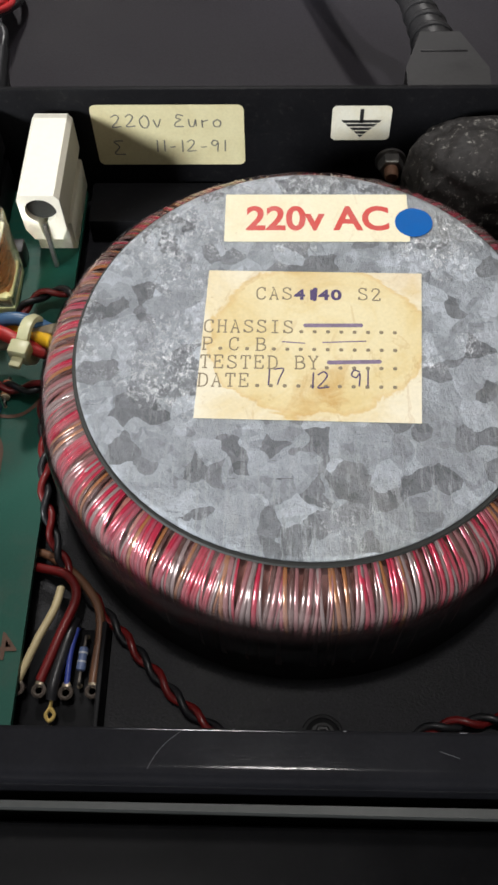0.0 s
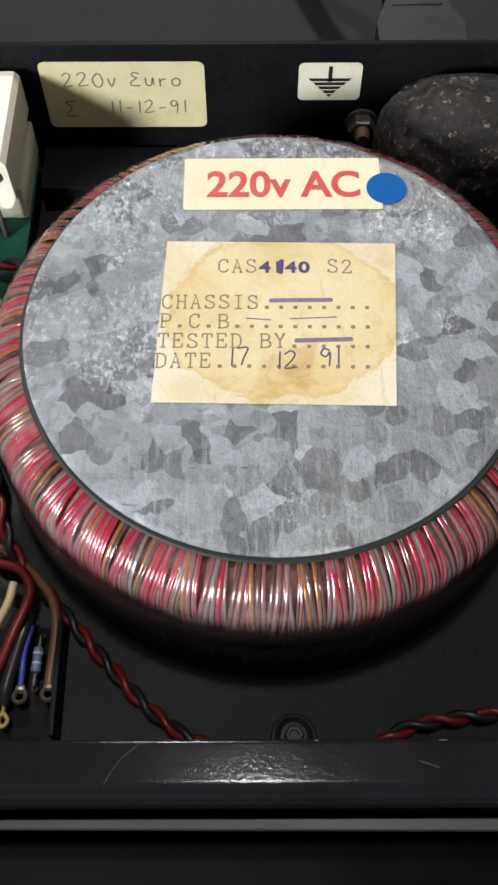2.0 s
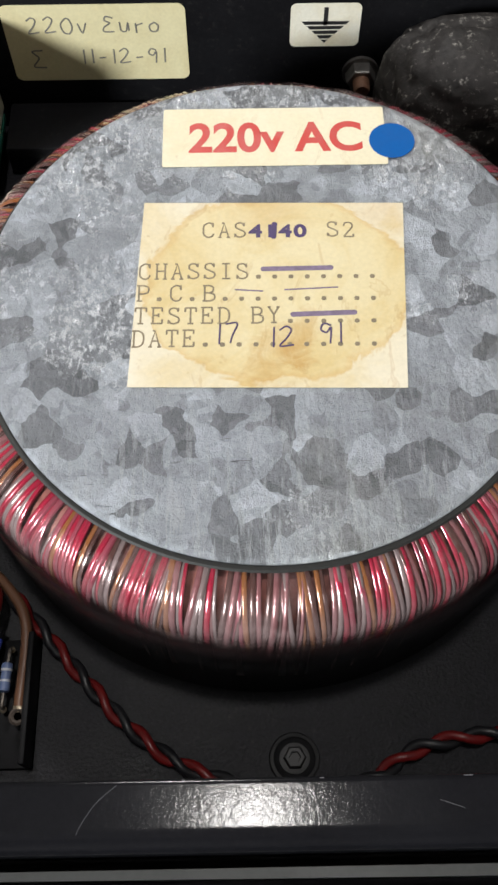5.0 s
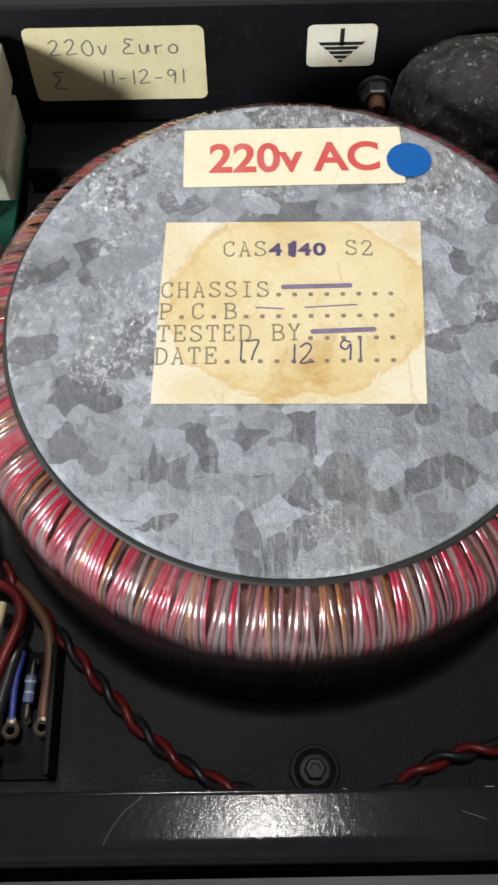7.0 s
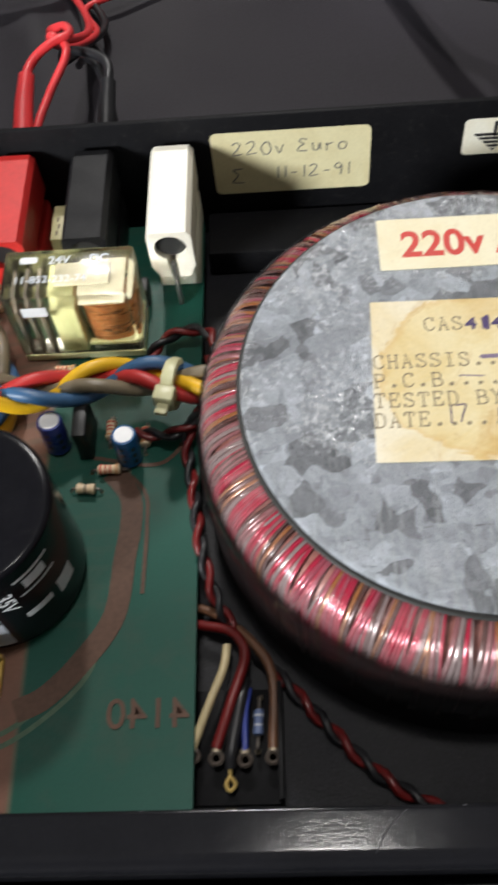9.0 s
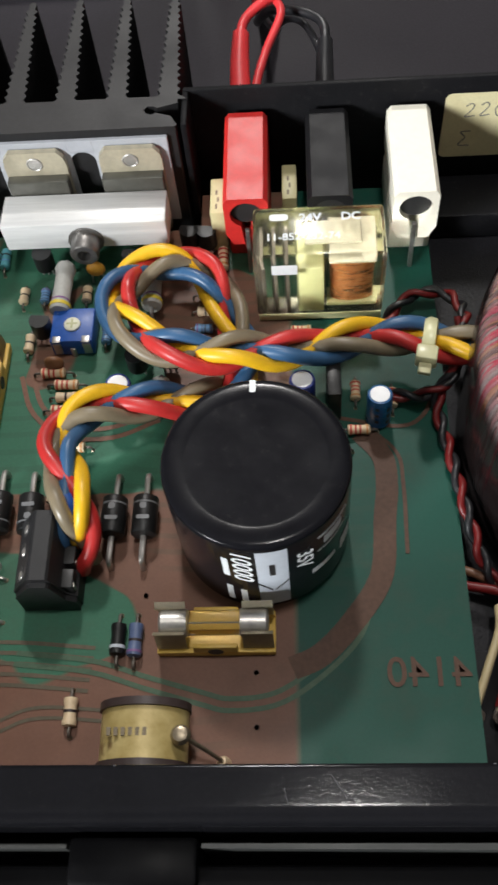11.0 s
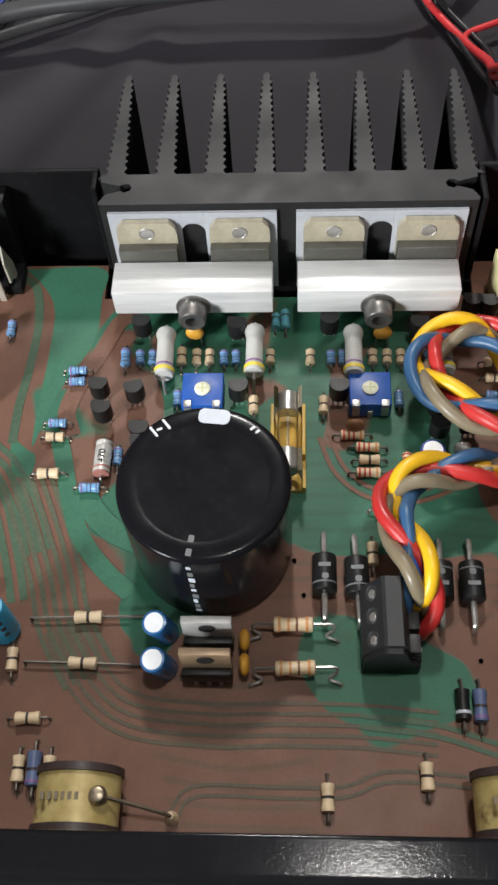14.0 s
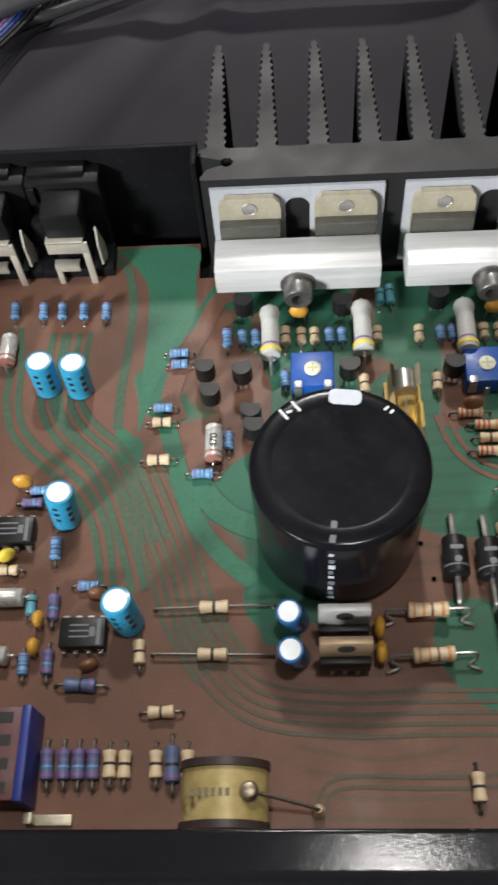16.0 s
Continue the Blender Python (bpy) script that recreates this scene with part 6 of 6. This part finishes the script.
# ---- line sockets at the far end of the back panel ----
def phono(x):
    t = thing("phono_socket_block", "black phono socket block with bent metal contacts", "phono socket", x, 9.6, 12, 0, "phono sockets")
    part("back_plate", box(-9.0, 9.0, 4.2, 10.3, 0.1, 25.0, 0.5), M["blackp"], t)
    part("top_ridge", box(-8.2, 5.6, 6.4, 10.3, 24.9, 26.2, 0.3), M["blackp"], t)
    part("top_notch", box(-8.6, -6.6, 3.0, 6.0, 19, 24.0, 0.3), M["blackp"], t)
    part("barrel_cover", box(-4.8, 4.8, -4.6, 4.4, 15.0, 23.4, 0.9), M["blackp"], t)
    part("barrel", box(-4.2, 4.2, -2.0, 4.4, 3.0, 15.2, 0.4), M["blackp"], t)
    part("side_cheek", box(-9.0, -6.0, -0.5, 4.4, 3.0, 16.0, 0.5), M["blackp"], t)
    part("foot_step", box(-9.0, 9.4, -4.0, 4.4, 0.1, 3.4, 0.4), M["blackp"], t)
    bm = box(-5.0, 5.2, -6.0, -5.5, 11.4, 15.2, 0.12)
    box(-5.0, 4.2, -6.0, -3.6, 14.8, 15.5, 0.12, bm)
    part("contact", bm, M["contactm"], t)
    part("contact_leg", box(3.5, 5.2, -6.0, -5.5, -1, 11.6, 0.12), M["contactm"], t)
    bm = box(-4.6, 1.6, -5.8, -5.3, 4.6, 7.0, 0.1)
    box(-4.6, 1.6, -5.8, -3.8, 6.6, 7.1, 0.1, bm)
    part("lower_contact", bm, M["contactm"], t)
    part("lower_leg", box(-4.6, -3.2, -5.8, -5.3, -1, 4.8, 0.1), M["contactm"], t)
    o = [(-5.0, 6.0), (-5.0, 13.0), (-3.2, 17.6), (0.6, 8.0), (0.6, 2.0), (-0.8, 2.0), (-1.4, 4.8)]
    part("earth_plate", prism(o, 7.2, 7.7, m=Matrix(((0, 0, 1, 0), (1, 0, 0, 0), (0, 1, 0, 0), (0, 0, 0, 1)))), M["contactm"], t, smooth=0)


M["contactm"] = mat("nickel_contact", (0.62, 0.58, 0.48), 0.4, 0.45, 0.15, 900, 200, 0.1)
phono(-58.4)
phono(-76.6)

conn = thing("slide_switch", "blue and maroon push switch on the circuit board", "switch", -60.0, -114, 12)
part("body", box(-6, 3.6, -8.4, 8.4, 0.1, 9.6, 0.3), M["maroon"], conn)
part("side_plate", box(3.7, 5.4, -8.6, 8.6, 0.1, 10.2, 0.3), M["connb"], conn)
for k in range(4):
    part("slot", box(-4.5, 2.0, -7.2 + 4.2 * k, -5.2 + 4.2 * k, 9.55, 9.68), M["blackink"], conn)
brk = thing("switch_bracket", "small bent metal bracket beside the switch", "bracket", -51.4, -124.6, 12)
part("plate", box(-4.2, 4.2, -1.0, 1.0, 0.05, 1.2, 0.2), M["tab"], brk)
part("upright", box(-4.2, -2.6, -1.0, 1.0, 1.0, 4.2, 0.2), M["tab"], brk)


# ---- wire looms ----
def braid(line, r_off, pitch, r, colours, name, label, category, flat=0.0, phase=0.0):
    """Several insulated wires laid round one another along a line."""
    t = thing(name, label, category)
    line = [Vector(p) for p in line]
    run, dist = 0.0, [0.0]
    for a, b in zip(line, line[1:]):
        run += (b - a).length
        dist.append(run)
    up = None
    frames = []
    for i, q in enumerate(line):
        d = (line[min(i + 1, len(line) - 1)] - line[max(i - 1, 0)]).normalized()
        up = up or (Vector((0, 0, 1)) - d * d.z).normalized()
        up = (up - d * up.dot(d)).normalized()
        if flat:
            up = (Vector((0, 0, 1)) - d * d.z).normalized()
        frames.append((q, up, d.cross(up)))
    for k, c in enumerate(colours):
        pts = []
        for (q, u, s), l in zip(frames, dist):
            a = 6.2832 * (l / pitch + k / len(colours)) + phase
            if flat:
                pts.append(q + flat * math.sin(2 * a) * u + r_off * math.cos(a) * s)
                continue
            pts.append(q + r_off * (math.cos(a) * u + math.sin(a) * s))
        part("wire", tube(pts, r, 10), M[c], t, smooth=60)
    return t


loom_line = spline([(137, -45, 24), (128, -42.6, 24), (112, -38.8, 24), (101.6, -39.8, 24), (91.6, -42.0, 24), (81.6, -43.0, 26), (71.6, -44.2, 27), (61.7, -41.2, 27), (54.2, -35.0, 26), (51.4, -26.8, 25), (55.4, -18.8, 24), (64.4, -15.2, 23), (72.0, -19.5, 21), (76.6, -29.0, 18), (79.2, -40.0, 17), (74.5, -49.0, 18), (61.7, -52.6, 22), (51.9, -54.4, 24.5), (44.8, -57.8, 25), (42.6, -64.5, 25), (45.2, -72.5, 26), (47.0, -78.5, 26), (47.6, -83.0, 22), (46.6, -85.4, 15)], 10)
braid(loom_line, 3.1, 50, 1.6, ("wred", "wyel", "wblu", "wgry"), "wire_loom", "braided loom of red, yellow, blue and olive wires", "wire loom", flat=1.7, phase=0.9)
tie = thing("cable_tie", "translucent nylon cable tie round the wire loom", "cable tie", 119.0, -41.5, 24, -12)
bm = tube([(0, 5.0 * math.cos(radians(a)), 5.0 * math.sin(radians(a))) for a in range(0, 361, 15)], 0.9, 6)
bmesh.ops.scale(bm, vec=(1.7, 1, 1), verts=bm.verts)
part("strap", bm, M["tie"], tie)
part("lock", box(-2.2, 2.2, -7.0, -3.4, 1.2, 5.0, 0.5), M["tie"], tie)
part("tail", box(-1.3, 1.3, -9.4, -6.6, 2.0, 3.2, 0.3), M["tie"], tie)

pair_line = spline([(111, -28.5, 13.8), (114, -25.4, 16), (118.4, -22.3, 16.5), (124.4, -22.4, 17), (127.6, -27.6, 19), (127.6, -35.2, 22), (125.4, -44.2, 20), (121.6, -48.6, 16), (121.2, -53, 14.2), (122.8, -63.2, 14.4), (124.6, -76.0, 14.6), (127.6, -86.0, 11), (131.4, -91.6, 8.6), (136.4, -96.6, 7), (147.0, -108.2, 6.2), (156.2, -117.6, 6.2), (165.0, -123.6, 6.2), (176, -127.6, 6.2)], 9)
braid(pair_line, 0.8, 10.5, 0.78, ("wredshade", "wblk"), "twisted_pair", "thin red and black twisted wires along the transformer", "wire pair")
pair_b = spline([(192, -128, 6.2), (197, -125.8, 6.2), (204.2, -121.6, 6.4), (216, -119.6, 7), (240, -118, 8)], 9)
braid(pair_b, 0.8, 10.5, 0.78, ("wredshade", "wblk"), "twisted_pair", "thin red and black twisted wires on the base plate", "wire pair")
loop = spline([(110, -47.0, 14), (114.5, -48.8, 15.4), (118.6, -49.0, 16.2), (123.4, -46.6, 18), (126.4, -40.0, 21), (127.0, -33.2, 22.2)], 9)
braid(loop, 0.8, 10.5, 0.78, ("wredshade", "wblk"), "twisted_pair", "thin red and black twisted wires looped round the loom", "wire pair")

M["tagm"] = mat("tarnished_tag", (0.07, 0.055, 0.045), 0.5, 0.0, 0.5, 1500, 300, 0.3)
tag = thing("terminal_strip", "black terminal tray with soldered wires in the case", "terminal strip", 130.6, -112.6, 4)
part("tray", box(-9.4, 9.4, -11, 10.4, 0, 1.6, 0.2), M["panel"], tag)
part("tray_wall", box(-10.4, -9.4, -11, 10.4, 0, 7.4, 0.2), M["blackp"], tag)
part("tray_wall", box(8.4, 9.4, -11, 10.4, 0, 7.4, 0.2), M["blackp"], tag)
for x, y in ((-7.6, -1.6), (-3.2, -2.0), (2.2, -2.4), (7.4, -2.0)):
    part("tag_eye", lathe([(0.7, 5.1), (1.1, 4.8), (1.5, 5.1), (1.5, 5.6), (1.1, 5.9), (0.7, 5.6), (0.7, 5.1)], 14, "z", (x, y - 1.3, 0)), M["tagm"], tag)
    part("solder_blob", lathe([(0, 4.6), (0.8, 4.9), (0.9, 5.6), (0, 6.1)], 10, "z", (x, y + 0.2, 0)), M["solder"], tag)
    part("tag_post", lathe([(0.9, 1.4), (0.9, 5.0)], 10, "z", (x, y, 0)), M["bolt"], tag)
part("open_tag", tube(spline([(-0.6, -4.6, 4.9), (-0.7, -6.4, 4.8), (-1.4, -7.8, 4.7), (-0.6, -9.0, 4.7), (0.3, -7.9, 4.7), (-0.5, -6.6, 4.8)], 5), 0.4, 7), M["brass"], tag, "tinned loop tag")


def hook_up(pts, r, c, label):
    return tagged(part("hook_up_wire", tube(spline(pts, 8), r, 10), M[c], None, smooth=60), label, "wire", "terminal wires")


hook_up([(129.4, -94.6, 10), (128.8, -99.5, 11), (126.2, -106.0, 11), (123.0, -113.8, 9.4)], 0.85, "wcrm", "cream wire soldered to the terminal tray")
hook_up([(118, -88.0, 7), (124.5, -90.0, 9), (130.6, -92.2, 10.6), (133.0, -97.0, 11), (130.6, -105.0, 11), (127.4, -114.0, 9.4)], 1.0, "wredshade", "red wire darkened as in shade, soldered to the terminal tray")
hook_up([(118, -84.0, 6), (126.0, -87.0, 8), (134.0, -93.6, 9.6), (138.2, -101.0, 10), (138.0, -114.2, 9.2)], 0.95, "wbrn", "brown wire soldered to the terminal tray")
hook_up([(133.0, -101.0, 8.4), (132.0, -106, 10), (130.4, -114, 10), (130.0, -117.6, 9)], 1.15, "wblk", "black wire with a bare tinned end")
hook_up([(133.6, -103.0, 9), (132.9, -108, 9.6), (132.8, -114.6, 9.4)], 0.6, "ecapd", "short blue wire in the terminal tray")
cr = resistor_proto("resistor", "small blue resistor across the terminal tray", "resistor", "dblue", [(-1.2, 0.4, "mica"), (0.6, 0.4, "mica")], r=0.85, blen=5.0)
cr.matrix_basis = pose(135.4 * MM, -109.5 * MM, 8.0 * MM, 0, 0, -93)

hook_up([(45.2, -75.6, 25.2), (46.0, -77.6, 24.2), (46.6, -79.8, 22.0), (46.6, -81.4, 18.0)], 1.6, "wblub", "blue wire end pushed into the terminal block")

# wires that enter the transformer
hook_up([(126, -43.6, 25), (131, -46.0, 30), (136.2, -47.6, 38.6)], 0.8, "wblu", "blue wire entering the transformer winding")
hook_up([(126, -44.6, 24), (131, -47.4, 29), (136.2, -49.4, 38.2)], 0.8, "wcrm", "pale wire entering the transformer winding")


# ---- bolts, mains inlet and its cord ----
fb = thing("floor_bolt", "recessed steel bolt in the base plate", "bolt", 183.5, -122.6, 4)
part("cup", lathe([(4.3, 0.0), (4.1, 0.35), (3.5, 0.4), (3.2, 0.15), (0, 0.12)], 28), M["blackp"], fb)
part("washer", lathe([(2.5, 0.1), (2.5, 0.6), (1.6, 0.7)], 24), M["sink"], fb)
part("hex_head", lathe([(1.9, 0.4), (1.9, 1.8), (1.6, 2.1), (1.0, 2.1), (0.9, 1.2), (0, 1.2)], 6), M["sink"], fb)
eb = thing("earth_bolt", "rusty steel bolt and nut through the back panel", "bolt", 202.8, 20, 18.6)
back = Matrix.Rotation(radians(180), 4, "Z")
part("nut", lathe([(1.9, 0), (3.1, 0.05), (3.3, 0.4), (3.3, 3.2), (3.0, 3.6), (1.9, 3.6)], 6, "y", rot=back), M["bolt"], eb, smooth=20)
part("shaft", lathe([(1.8, 0), (1.8, 6.0), (1.5, 6.5), (0, 6.5)], 18, "y", rot=back), M["rust"], eb)
part("washer", lathe([(4.0, 0), (4.0, 0.8), (1.9, 0.8)], 24, "y", rot=back), M["bolt"], eb)


def boot():
    """Lumpy rubber cover over the mains inlet."""
    bm = bmesh.new()
    bmesh.ops.create_icosphere(bm, subdivisions=5, radius=1)
    for v in bm.verts:
        p = v.co.normalized()
        q = Vector([math.copysign(abs(c) ** 0.72, c) for c in p])
        lump = 1 + 0.06 * noise.noise(p * 2.4) + 0.04 * noise.noise(p * 7.0) + 0.02 * noise.noise(p * 20.0)
        v.co = Vector((q.x * 22.0, q.y * 14.8, q.z * 17.6)) * lump
    return bm


bt = tagged(part("inlet_boot", boot(), M["rubber"], None, smooth=80), "dusty black rubber boot over the mains inlet", "rubber boot")
put(bt, 226.4, 4.6, 21.6)

plug = thing("mains_plug", "black moulded mains plug behind the back panel", "mains plug", 219.0, 22, 0)
part("body", prism([(-10.5, 0), (10.5, 0), (11.6, 28), (5.0, 43), (-6.0, 43), (-10.8, 28)], 6, 23, bevel=1.2), M["cord"], plug, smooth=30)
part("shoulder_line", box(-6.4, 6.4, 34.6, 35.2, 22.9, 23.3, 0.15), M["cord"], plug)
rel = [(-0.5, 41, 15), (-1.4, 48, 16.5), (-3.6, 55, 18), (-6.4, 62, 19)]
part("strain_relief", tube(spline(rel, 8), lambda u: 6.6 - 2.6 * u, 16), M["cord"], plug)
for k in range(4):
    c = spline(rel, 8)[3 + 5 * k]
    part("relief_ring", lathe([(6.6 - 0.55 * k, -0.8), (6.9 - 0.55 * k, 0), (6.6 - 0.55 * k, 0.8)], 20, "y", c), M["cord"], plug)
part("cord", tube(spline([(-6.2, 61, 19), (-10, 68, 19.5), (-20, 78, 16), (-34, 110, 4), (-60, 190, -3), (-90, 330, -3)], 8), 3.6, 14), M["cord"], plug)

# ---- leads behind the speaker sockets ----
def lead(pts, c, label, r=1.25):
    t = thing("speaker_lead", label, "cable", group="speaker leads")
    part("conductor", tube(spline(pts, 9), r, 10), M[c], t, smooth=60)
    return t


ra = lead([(80, 23, 24), (78.3, 36, 27), (78.6, 50, 31), (80, 57, 32), (85, 61, 34), (89.4, 64.0, 34), (87.4, 69, 33), (82, 74, 28), (82, 90, 14), (84, 108, 3), (80, 128, -4), (70, 150, -5), (62, 178, -6)], "wpink", "bright red speaker lead behind the red socket")
part("plug_sleeve", tube(spline([(80, 22, 23.5), (78.8, 33, 26.5), (78.4, 43, 29), (78.8, 52, 31.4)], 6), lambda u: 3.1 - 1.0 * u, 14), M["wpink"], ra, "red heat-shrink sleeve")
lead([(82.6, 23, 23), (82.4, 34, 28), (85.0, 46, 30), (89.0, 56, 33), (88.0, 62, 33), (84.6, 64, 34), (82, 74, 24), (83, 92, 10), (86, 112, 0), (80, 130, -4), (92, 138, -4), (118, 152, -5)], "wpink", "bright red speaker lead behind the red socket", 1.1)
rb = lead([(99.8, 23, 22), (99.6, 36, 26), (100.2, 48, 30), (100.0, 54, 31), (97.6, 58, 31), (92.6, 62, 30), (86, 68, 26), (82, 80, 14), (84, 100, 4), (87, 122, -4), (76, 146, -5), (66, 172, -6)], "wblk", "black speaker lead behind the black socket")
part("plug_sleeve", tube(spline([(99.8, 22, 22), (99.8, 32, 25), (99.9, 42, 28), (100.2, 49, 30.4)], 6), lambda u: 2.7 - 0.7 * u, 14), M["wblk"], rb, "black heat-shrink sleeve")
lead([(101.6, 23, 22), (101.8, 36, 24), (99.6, 48, 26), (95.4, 60, 27), (91, 67, 24), (87, 75, 16), (84, 92, 6), (80, 122, -4), (70, 162, -6), (58, 240, -6)], "wblk", "black speaker lead behind the black socket", 1.0)
far = thing("signal_cable", "thick black cable lying across the cover", "cable")
part("cable", tube(spline([(-190, 60, -4), (-130, 118, -4), (-84, 137, 3), (-43, 140, 7), (0, 142, 8), (39, 141, 8), (66, 148, 5), (96, 184, -2), (120, 260, -5)], 9), 3.2, 12), M["cordgrey"], far)
far2 = thing("signal_cable", "thin grey cable lying across the cover", "cable")
part("cable", tube(spline([(-190, 40, -5), (-132, 104, -5), (-92, 132, -5), (-56, 150, -5), (-20, 163, -5), (70, 170, -5)], 9), 2.0, 10), M["cordgrey"], far2)
rib = thing("ribbon_loom", "loom of thin dark blue and purple wires on the cover", "wire loom")
for k, c in enumerate(("connb", "bandp", "dblue", "connb", "wblk", "wblk")):
    part("wire", tube(spline([(-152 + 1.9 * k, 24, 26), (-138 + 1.7 * k, 52, 22 + (k % 3)), (-126 + 1.7 * k, 80, 12 + (k % 2)), (-110 + 1.9 * k, 110, 0), (-84 + 2 * k, 170, -5)], 8), 0.75, 8), M[c], rib)
